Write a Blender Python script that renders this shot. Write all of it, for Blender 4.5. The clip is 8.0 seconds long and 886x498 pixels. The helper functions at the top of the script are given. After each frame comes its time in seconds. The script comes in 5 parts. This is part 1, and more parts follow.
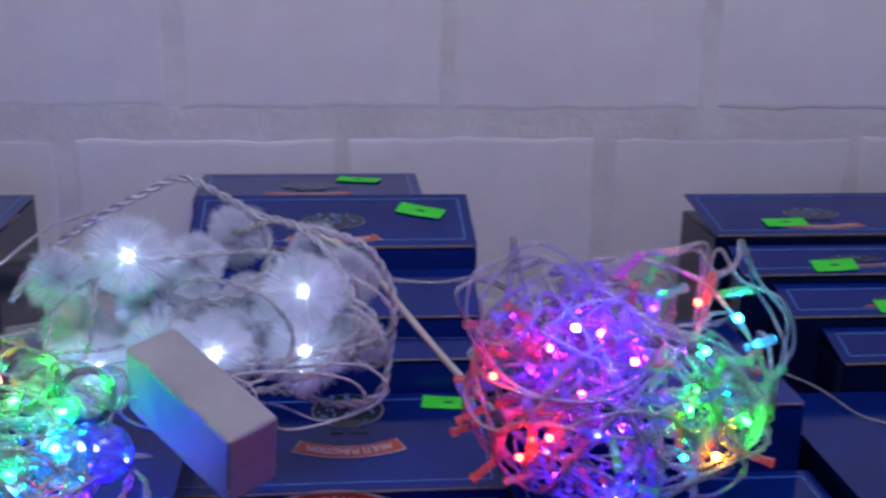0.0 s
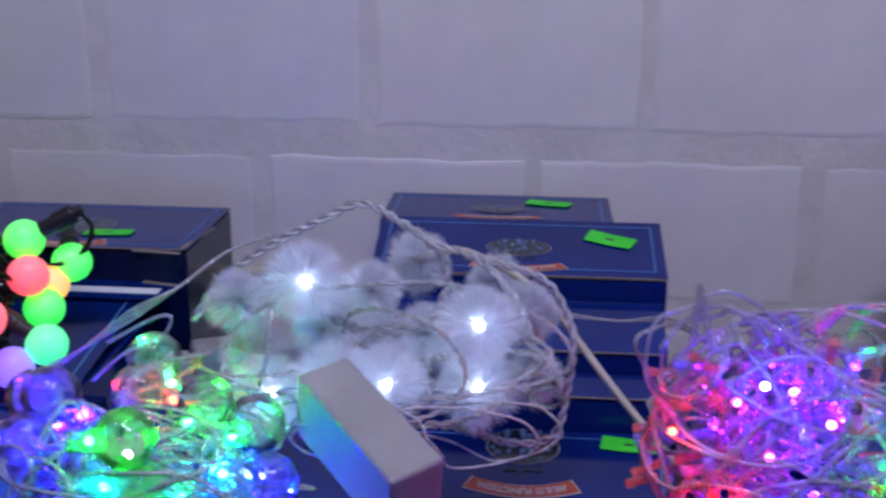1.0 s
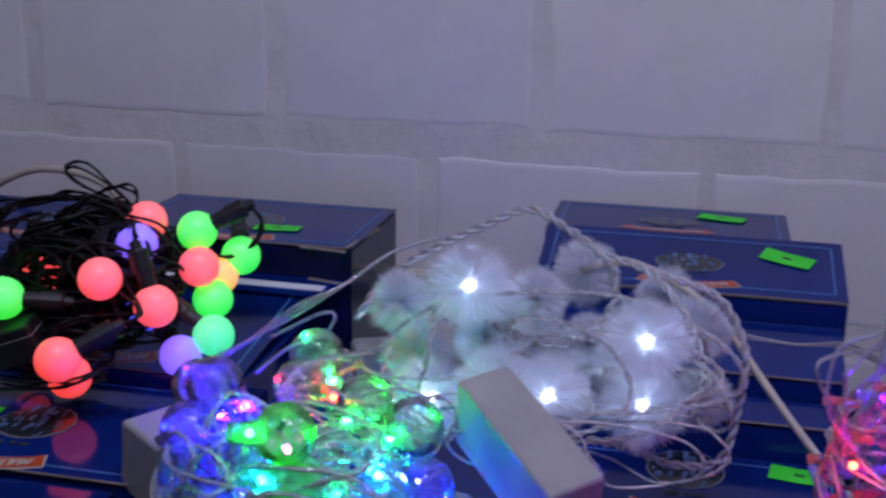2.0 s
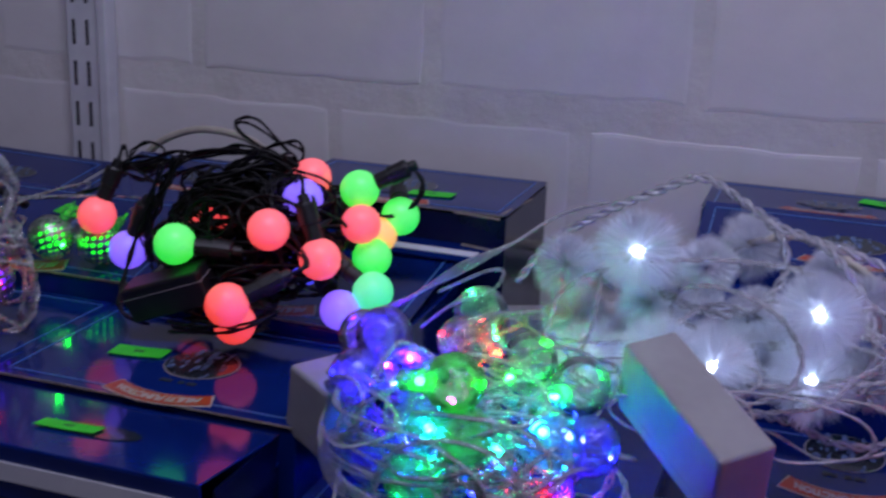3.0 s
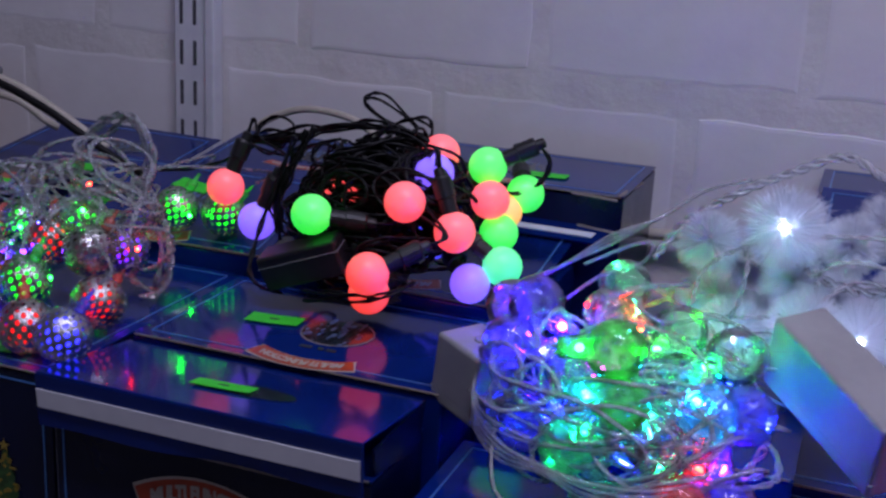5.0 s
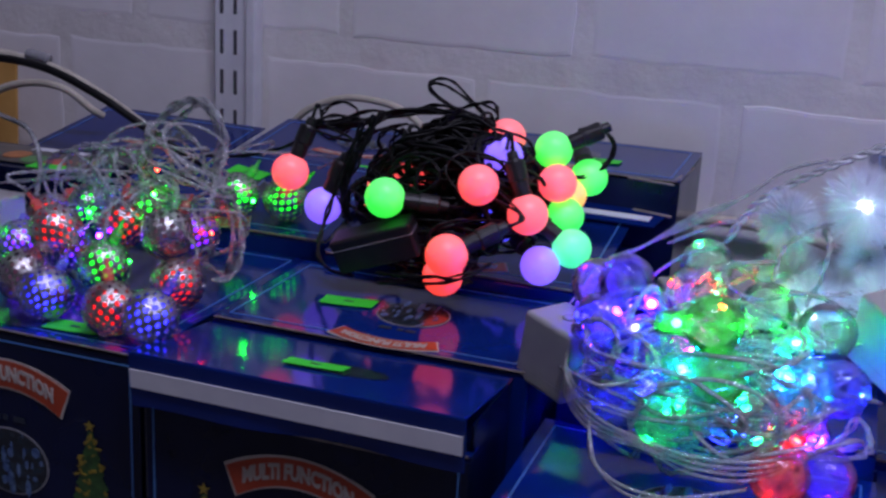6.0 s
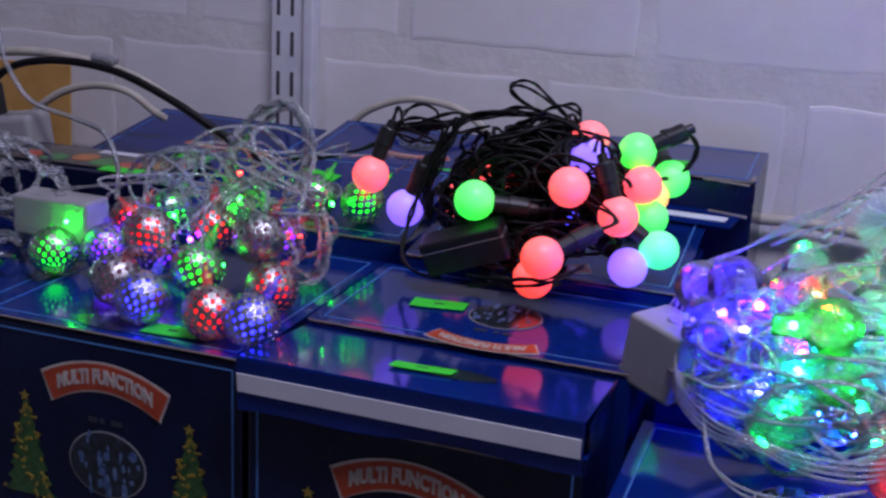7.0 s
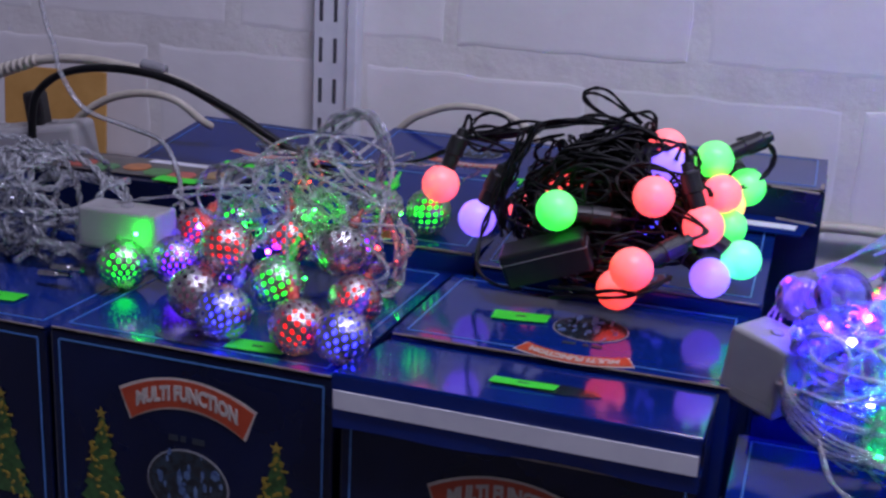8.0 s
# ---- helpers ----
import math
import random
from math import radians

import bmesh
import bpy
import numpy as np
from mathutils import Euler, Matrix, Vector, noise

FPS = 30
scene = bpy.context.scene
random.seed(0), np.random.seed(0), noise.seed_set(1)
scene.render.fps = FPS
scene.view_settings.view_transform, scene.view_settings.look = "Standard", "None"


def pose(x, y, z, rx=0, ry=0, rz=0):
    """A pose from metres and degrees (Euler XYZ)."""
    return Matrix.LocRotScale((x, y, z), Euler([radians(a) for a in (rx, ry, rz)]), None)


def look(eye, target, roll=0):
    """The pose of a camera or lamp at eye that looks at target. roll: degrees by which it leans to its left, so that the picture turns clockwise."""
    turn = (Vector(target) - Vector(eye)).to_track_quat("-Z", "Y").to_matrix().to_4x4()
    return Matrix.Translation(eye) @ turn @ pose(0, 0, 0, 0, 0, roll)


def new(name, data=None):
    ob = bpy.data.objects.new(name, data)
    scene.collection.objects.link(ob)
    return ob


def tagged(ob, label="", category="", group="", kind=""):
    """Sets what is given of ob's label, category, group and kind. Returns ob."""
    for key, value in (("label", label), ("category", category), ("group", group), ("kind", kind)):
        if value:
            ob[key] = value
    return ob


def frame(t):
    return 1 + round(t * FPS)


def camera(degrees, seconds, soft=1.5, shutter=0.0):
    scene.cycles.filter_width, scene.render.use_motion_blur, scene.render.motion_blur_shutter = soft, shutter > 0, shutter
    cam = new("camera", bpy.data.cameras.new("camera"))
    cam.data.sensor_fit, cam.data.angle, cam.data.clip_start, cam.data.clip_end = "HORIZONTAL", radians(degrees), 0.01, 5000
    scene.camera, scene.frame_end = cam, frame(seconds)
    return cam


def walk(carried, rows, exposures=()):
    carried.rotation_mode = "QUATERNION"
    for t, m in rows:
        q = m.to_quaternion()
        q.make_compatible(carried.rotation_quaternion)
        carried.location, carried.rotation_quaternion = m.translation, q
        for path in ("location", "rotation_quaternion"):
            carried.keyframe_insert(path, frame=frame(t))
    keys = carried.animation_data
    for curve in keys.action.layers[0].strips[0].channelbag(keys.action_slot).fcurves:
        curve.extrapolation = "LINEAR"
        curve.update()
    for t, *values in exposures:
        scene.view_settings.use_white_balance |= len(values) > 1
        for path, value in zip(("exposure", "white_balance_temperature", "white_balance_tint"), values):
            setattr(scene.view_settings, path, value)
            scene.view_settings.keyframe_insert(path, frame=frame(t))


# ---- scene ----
cam = camera(42.0, 8.0, soft=2.6, shutter=0.5)

PATH = [
    (0, (-0.052, 0.184, 1.312), (0.143, 2.094, 0.754), 1.0),
    (0.5, (-0.042, 0.206, 1.315), (-0.025, 2.127, 0.76), 0.7),
    (1, (-0.037, 0.217, 1.322), (-0.193, 2.132, 0.768), 0.5),
    (2.5, (-0.058, 0.234, 1.307), (-0.586, 2.085, 0.764), 1.6),
    (3, (-0.076, 0.214, 1.296), (-0.686, 2.035, 0.737), 2.2),
    (3.5, (-0.086, 0.206, 1.291), (-0.754, 2.003, 0.72), 2.4),
    (4, (-0.098, 0.202, 1.285), (-0.793, 1.989, 0.718), 2.7),
    (5.5, (-0.166, 0.156, 1.274), (-0.802, 1.967, 0.712), 3.2),
    (6, (-0.197, 0.139, 1.268), (-0.822, 1.953, 0.703), 3.1),
    (6.5, (-0.229, 0.125, 1.269), (-0.849, 1.939, 0.7), 3.0),
    (7, (-0.261, 0.116, 1.268), (-0.88, 1.931, 0.7), 2.9),
    (7.5, (-0.298, 0.111, 1.268), (-0.904, 1.931, 0.701), 2.9),
    (8, (-0.336, 0.108, 1.265), (-0.922, 1.937, 0.705), 2.9),
]
walk(cam, [(t, look(eye, target, roll)) for t, eye, target, roll in PATH],
     [(0, -0.08), (1, -0.02), (2.5, -0.40), (4, -0.33), (5.5, -0.12), (6.5, 0.1), (7, 0.3), (8, 0.55)])

# ---- light ----
world = bpy.data.worlds.new("world")
scene.world = world
world.use_nodes = True
world.node_tree.nodes["Background"].inputs[0].default_value = (0.6, 0.62, 0.7, 1)
world.node_tree.nodes["Background"].inputs[1].default_value = 0.05


def area(name, m, sx, sy, watts, colour):
    data = bpy.data.lights.new(name, "AREA")
    data.shape, data.size, data.size_y, data.energy, data.color = "RECTANGLE", sx, sy, watts, colour
    ob = new(name, data)
    ob.matrix_world = m
    return ob


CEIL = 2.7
# main lamp, out of view: the light falls from overhead
area("overhead_light", look((0.08, 0.30, CEIL - 0.09), (0.08, 0.95, 0)), 1.2, 0.25, 24, (0.715, 0.695, 1.0))
# weak unseen fill, added to light the box fronts from the aisle
area("overhead_light", look((0.0, -0.9, CEIL - 0.09), (0.0, -0.6, 0)), 1.5, 0.25, 1, (0.735, 0.705, 1.0))


# ---- materials ----
def tree(name):
    m = bpy.data.materials.new(name)
    m.use_nodes = True
    nt = m.node_tree
    return m, nt, nt.nodes["Principled BSDF"]


def ramp(nt, a, b, lo=0.35, hi=0.65):
    r = nt.nodes.new("ShaderNodeValToRGB")
    r.color_ramp.elements[0].position, r.color_ramp.elements[1].position = lo, hi
    r.color_ramp.elements[0].color, r.color_ramp.elements[1].color = (*a, 1), (*b, 1)
    return r


def noise_node(nt, scale, detail=4.0, rough=0.6):
    co = nt.nodes.new("ShaderNodeTexCoord")
    n = nt.nodes.new("ShaderNodeTexNoise")
    n.inputs["Scale"].default_value, n.inputs["Detail"].default_value, n.inputs["Roughness"].default_value = scale, detail, rough
    nt.links.new(co.outputs["Object"], n.inputs["Vector"])
    return n


def surface(name, a, b, rough=0.5, scale=20, metal=0.0, bump=0.0, bump_scale=200, coat=0.0, rough_vary=0.0, vary=0.0, spec=0.5):
    """A base colour that wanders between a and b, with fine relief."""
    m, nt, p = tree(name)
    n = noise_node(nt, scale)
    r = ramp(nt, a, b)
    nt.links.new(n.outputs["Fac"], r.inputs["Fac"])
    out = r.outputs["Color"]
    if vary:
        info = nt.nodes.new("ShaderNodeObjectInfo")
        mr = nt.nodes.new("ShaderNodeMapRange")
        mr.inputs["To Min"].default_value, mr.inputs["To Max"].default_value = 1 - vary, 1 + vary
        hsv = nt.nodes.new("ShaderNodeHueSaturation")
        nt.links.new(info.outputs["Random"], mr.inputs["Value"])
        nt.links.new(mr.outputs["Result"], hsv.inputs["Value"])
        nt.links.new(out, hsv.inputs["Color"])
        out = hsv.outputs["Color"]
    nt.links.new(out, p.inputs["Base Color"])
    p.inputs["Roughness"].default_value, p.inputs["Metallic"].default_value = rough, metal
    p.inputs["Coat Weight"].default_value = coat
    p.inputs["Specular IOR Level"].default_value = spec
    if rough_vary:
        n2 = noise_node(nt, scale * 2.3, 5)
        mr = nt.nodes.new("ShaderNodeMapRange")
        mr.inputs["To Min"].default_value, mr.inputs["To Max"].default_value = max(0.03, rough - rough_vary), rough + rough_vary
        nt.links.new(n2.outputs["Fac"], mr.inputs["Value"])
        nt.links.new(mr.outputs["Result"], p.inputs["Roughness"])
    if bump:
        n3 = noise_node(nt, bump_scale, 5)
        bp = nt.nodes.new("ShaderNodeBump")
        bp.inputs["Strength"].default_value, bp.inputs["Distance"].default_value = bump, 0.002
        nt.links.new(n3.outputs["Fac"], bp.inputs["Height"])
        nt.links.new(bp.outputs["Normal"], p.inputs["Normal"])
    return m


def glowing(name, colour, strength, base=None, rough=0.35):
    m, nt, p = tree(name)
    p.inputs["Base Color"].default_value = (*(base or colour), 1)
    p.inputs["Emission Color"].default_value = (*colour, 1)
    p.inputs["Emission Strength"].default_value = strength
    p.inputs["Roughness"].default_value = rough
    return m


def see_through(name, clear, tint=(1, 1, 1), rough=0.12, body=(0.8, 0.82, 0.86), bump=0.0, bump_scale=300, emit=None, emit_strength=0.0, mottle=0.25):
    """Clear plastic: part of the light goes straight on, the rest meets a glossy, milky body."""
    m, nt, p = tree(name)
    p.inputs["Base Color"].default_value = (*body, 1)
    p.inputs["Roughness"].default_value = rough
    p.inputs["Specular IOR Level"].default_value = 0.8
    if emit:
        p.inputs["Emission Color"].default_value = (*emit, 1)
        p.inputs["Emission Strength"].default_value = emit_strength
    t = nt.nodes.new("ShaderNodeBsdfTransparent")
    t.inputs["Color"].default_value = (*tint, 1)
    mix = nt.nodes.new("ShaderNodeMixShader")
    n = noise_node(nt, bump_scale, 3)
    r = ramp(nt, (max(0, 1 - clear - mottle),) * 3, (min(1, 1 - clear + mottle),) * 3, 0.3, 0.7)
    nt.links.new(n.outputs["Fac"], r.inputs["Fac"])
    nt.links.new(r.outputs["Color"], mix.inputs["Fac"])
    nt.links.new(t.outputs[0], mix.inputs[1])
    nt.links.new(p.outputs[0], mix.inputs[2])
    sheen = nt.nodes.new("ShaderNodeBsdfGlossy")
    sheen.inputs["Roughness"].default_value = rough
    fres = nt.nodes.new("ShaderNodeFresnel")
    fres.inputs["IOR"].default_value = 1.36
    over = nt.nodes.new("ShaderNodeMixShader")
    nt.links.new(fres.outputs[0], over.inputs["Fac"])
    nt.links.new(mix.outputs[0], over.inputs[1])
    nt.links.new(sheen.outputs[0], over.inputs[2])
    nt.links.new(over.outputs[0], nt.nodes["Material Output"].inputs["Surface"])
    if bump:
        bp = nt.nodes.new("ShaderNodeBump")
        bp.inputs["Strength"].default_value, bp.inputs["Distance"].default_value = bump, 0.002
        nt.links.new(n.outputs["Fac"], bp.inputs["Height"])
        nt.links.new(bp.outputs["Normal"], p.inputs["Normal"])
    return m


M_PAINT = surface("wall_paint", (0.68, 0.665, 0.67), (0.76, 0.745, 0.75), 0.55, 9, bump=0.3, bump_scale=38, rough_vary=0.12, vary=0.03)
M_JOINT = surface("joint_paint", (0.62, 0.60, 0.585), (0.72, 0.705, 0.69), 0.65, 14, bump=0.7, bump_scale=60)
M_PLASTER = surface("plain_paint", (0.50, 0.50, 0.51), (0.58, 0.57, 0.58), 0.7, 4, bump=0.2)
M_FLOOR = surface("floor_vinyl", (0.22, 0.21, 0.20), (0.30, 0.28, 0.26), 0.4, 6, bump=0.1)
M_RAIL = surface("rail_enamel", (0.60, 0.61, 0.66), (0.68, 0.69, 0.73), 0.35, 40, bump=0.05)
M_SLOT = surface("slot_shadow", (0.05, 0.05, 0.06), (0.08, 0.08, 0.09), 0.8, 40)
M_SHELF = surface("shelf_board", (0.55, 0.55, 0.57), (0.62, 0.62, 0.63), 0.4, 12)
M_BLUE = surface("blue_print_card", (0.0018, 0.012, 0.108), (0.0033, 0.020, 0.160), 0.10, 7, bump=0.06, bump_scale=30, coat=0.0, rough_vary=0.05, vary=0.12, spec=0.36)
# navy print, its colour darkened further for the shade on box fronts
M_NAVY_SHADED = surface("shaded_navy_card", (0.0015, 0.0038, 0.023), (0.0030, 0.0075, 0.040), 0.22, 9, bump=0.10, bump_scale=50, coat=0.0, rough_vary=0.08, vary=0.1, spec=0.4)
M_CARD = surface("grey_card_edge", (0.16, 0.13, 0.11), (0.26, 0.22, 0.19), 0.85, 90, bump=0.3)
M_LINE = surface("pale_blue_line", (0.05, 0.16, 0.42), (0.07, 0.21, 0.50), 0.3, 60)
M_WHITEPRINT = surface("white_print", (0.62, 0.63, 0.70), (0.70, 0.71, 0.76), 0.35, 30)
M_RED = surface("red_banner", (0.34, 0.042, 0.014), (0.42, 0.06, 0.02), 0.35, 60)
M_CREAM = surface("cream_letters", (0.42, 0.38, 0.34), (0.50, 0.45, 0.40), 0.4, 80)
M_TREE = surface("printed_fir", (0.015, 0.05, 0.012), (0.04, 0.12, 0.03), 0.35, 160)
M_GOLD = surface("printed_gold", (0.20, 0.14, 0.015), (0.34, 0.25, 0.03), 0.4, 150)
M_STICK = surface("neon_green_sticker", (0.03, 0.62, 0.02), (0.05, 0.74, 0.04), 0.55, 30)
M_INK = surface("dark_ink", (0.01, 0.02, 0.03), (0.03, 0.03, 0.05), 0.5, 60)
M_PHOTO = surface("dark_photo_print", (0.006, 0.006, 0.010), (0.02, 0.035, 0.05), 0.22, 140, coat=0.4)
M_PHOTO2 = surface("dull_photo_print", (0.02, 0.022, 0.02), (0.09, 0.07, 0.05), 0.3, 60, coat=0.3)
M_BLACKWIRE = surface("black_cable", (0.003, 0.003, 0.0035), (0.007, 0.007, 0.008), 0.45, 90, spec=0.25)
M_BLACKPLASTIC = surface("black_plastic", (0.005, 0.005, 0.0055), (0.012, 0.012, 0.013), 0.42, 60, bump=0.15, bump_scale=400)
M_WHITEPLASTIC = surface("white_plastic", (0.28, 0.275, 0.275), (0.33, 0.325, 0.32), 0.36, 25, bump=0.05, bump_scale=300)
M_GREYPLASTIC = surface("grey_plastic", (0.20, 0.20, 0.21), (0.28, 0.28, 0.29), 0.5, 40)
M_BEIGE = surface("beige_cable", (0.40, 0.37, 0.30), (0.50, 0.46, 0.38), 0.45, 60, bump=0.1)
M_OCHRE = surface("ochre_card", (0.42, 0.22, 0.05), (0.52, 0.29, 0.08), 0.7, 20)
M_SILVER = surface("silver_lattice", (0.42, 0.41, 0.41), (0.60, 0.58, 0.58), 0.15, 150, metal=1.0, bump=0.5, bump_scale=320)
M_WIRE = see_through("clear_cable", 0.62, (0.98, 0.98, 1.0), 0.07, (0.76, 0.77, 0.82), bump_scale=160, mottle=0.1)
M_WIRE2 = see_through("silvery_clear_cable", 0.66, (0.96, 0.97, 0.98), 0.06, (0.60, 0.62, 0.64), bump_scale=120, mottle=0.15)
M_FUR, _nt, _p = tree("white_nylon_fibre")
_p.inputs["Base Color"].default_value, _p.inputs["Roughness"].default_value = (0.78, 0.80, 0.86, 1), 0.5
_tr = _nt.nodes.new("ShaderNodeBsdfTranslucent")
_tr.inputs["Color"].default_value = (0.85, 0.88, 0.95, 1)
_mx = _nt.nodes.new("ShaderNodeMixShader")
_mx.inputs["Fac"].default_value = 0.5
_nt.links.new(_p.outputs[0], _mx.inputs[1])
_nt.links.new(_tr.outputs[0], _mx.inputs[2])
_nt.links.new(_mx.outputs[0], _nt.nodes["Material Output"].inputs["Surface"])
M_SPARK = glowing("white_led", (0.66, 0.78, 1.0), 190)

LED = {
    "red": (1.0, 0.055, 0.03),
    "pink": (1.0, 0.075, 0.08),
    "green": (0.022, 0.85, 0.05),
    "mint": (0.03, 0.80, 0.25),
    "blue": (0.07, 0.06, 1.0),
    "violet": (0.20, 0.10, 1.0),
    "magenta": (0.9, 0.06, 0.75),
    "cyan": (0.05, 0.55, 0.9),
    "amber": (0.95, 0.45, 0.08),
}
DEEP = {
    "red": (1.0, 0.006, 0.003),
    "pink": (1.0, 0.01, 0.02),
    "green": (0.004, 0.8, 0.012),
    "mint": (0.003, 0.7, 0.16),
    "blue": (0.02, 0.02, 1.0),
    "violet": (0.11, 0.006, 1.0),
    "magenta": (0.75, 0.01, 0.40),
    "cyan": (0.004, 0.36, 0.8),
    "amber": (0.9, 0.25, 0.01),
}
M_BALL = {k: glowing(k + "_frosted_glow", c, 1.35 if k in ("violet", "blue") else 1.15, tuple(0.3 + 0.4 * v for v in c)) for k, c in LED.items()}
M_LED = {k: glowing(k + "_led", c, 190) for k, c in DEEP.items()}
M_CORE = {k: glowing(k + "_core", c, {"red": 1.3, "green": 3.2, "violet": 4.0}.get(k, 5.5), tuple(0.1 + 0.3 * v for v in c)) for k, c in DEEP.items()}
M_CORE["pale"] = glowing("pale_core", (0.5, 0.12, 0.3), 0.12, (0.12, 0.10, 0.12))
M_CAP = {k: see_through(k + "_lit_cap", 0.70, tuple(0.75 + 0.25 * v for v in c), 0.08, tuple(0.2 + 0.5 * v for v in c), 0.5, 260, c, 0.30) for k, c in LED.items()}
M_WIRE3 = see_through("milky_clear_cable", 0.66, (0.98, 0.98, 1.0), 0.07, (0.62, 0.62, 0.66), bump_scale=110, mottle=0.06)
M_GLOBE = see_through("clear_globe", 0.78, (0.98, 0.98, 1.0), 0.05, (0.45, 0.46, 0.52), 0.9, 120)
M_GLOBE_LIT = {k: see_through(k + "_lit_globe", 0.87, tuple(0.62 + 0.38 * v for v in c), 0.04, tuple(0.30 + 0.4 * v for v in c), 1.0, 150, c, 0.2 if k in ("violet", "blue") else 0.6) for k, c in LED.items()}


# ---- builders ----
def thing(name, m, label, category, group="", kind=""):
    ob = new(name)
    ob.empty_display_size = 0.03
    ob.matrix_world = m
    return tagged(ob, label, category, group, kind)


def part(name, mesh, material, parent=None, label="", m=None, smooth=False):
    """One mesh object, from a bmesh or a mesh, under its thing."""
    if isinstance(mesh, bmesh.types.BMesh):
        data = bpy.data.meshes.new(name)
        mesh.to_mesh(data)
        mesh.free()
    else:
        data = mesh
    if material and not data.materials:
        data.materials.append(material)
    if smooth:
        data.polygons.foreach_set("use_smooth", [True] * len(data.polygons))
    ob = new(name, data)
    if parent:
        ob.parent = parent
    if m is not None:
        ob.matrix_basis = m
    return tagged(ob, label)


def block(w, d, h, bevel=0.0, seg=2):
    """A bevelled block, centred in x and y, standing on z = 0."""
    bm = bmesh.new()
    bmesh.ops.create_cube(bm, size=1, matrix=Matrix.Translation((0, 0, h / 2)) @ Matrix.Diagonal((w, d, h, 1)))
    if bevel:
        bmesh.ops.bevel(bm, geom=bm.edges[:], offset=bevel, segments=seg, affect="EDGES", profile=0.5)
    return bm


def slab(points, thick):
    """A flat piece of an outline in x and y, from z = 0 up."""
    bm = bmesh.new()
    f = bm.faces.new([bm.verts.new((x, y, 0)) for x, y in points])
    ext = bmesh.ops.extrude_face_region(bm, geom=[f])
    bmesh.ops.translate(bm, verts=[v for v in ext["geom"] if isinstance(v, bmesh.types.BMVert)], vec=(0, 0, thick))
    bmesh.ops.recalc_face_normals(bm, faces=bm.faces)
    return bm


def ring_slab(w, h, line, thick):
    """A rectangular line frame."""
    bm = bmesh.new()
    for x, y, a, b in ((0, h / 2, w, line), (0, -h / 2, w, line), (-w / 2, 0, line, h - line), (w / 2, 0, line, h - line)):
        bmesh.ops.create_cube(bm, size=1, matrix=Matrix.Translation((x, y, thick / 2)) @ Matrix.Diagonal((a, b, thick, 1)))
    return bm


def ellipse(a, b, n=28):
    return [(a * math.cos(2 * math.pi * i / n), b * math.sin(2 * math.pi * i / n)) for i in range(n)]


def arch(half, rise, thick, n=14, grow=0.0):
    """The outline of a banner bent upwards in the middle."""
    top, low = [], []
    for i in range(n + 1):
        u = -1 + 2 * i / n
        x = u * (half + grow)
        y = rise * (1 - u * u)
        lean = -u * 0.35 * thick
        top.append((x - lean * 0.6, y + thick / 2 + grow))
        low.append((x + lean * 0.6, y - thick / 2 - grow))
    return top + low[::-1]


def spline(points, closed=False, step=8):
    """Catmull-Rom through the points."""
    p = [Vector(q) for q in points]
    n = len(p)
    out = []
    for i in range(n if closed else n - 1):
        if closed:
            a, b, c, d = p[i - 1], p[i], p[(i + 1) % n], p[(i + 2) % n]
        else:
            a, b, c, d = p[max(i - 1, 0)], p[i], p[i + 1], p[min(i + 2, n - 1)]
        for k in range(step):
            t = k / step
            out.append(0.5 * ((2 * b) + (c - a) * t + (2 * a - 5 * b + 4 * c - d) * t * t + (3 * b - a - 3 * c + d) * t ** 3))
    if not closed:
        out.append(p[-1])
    return out


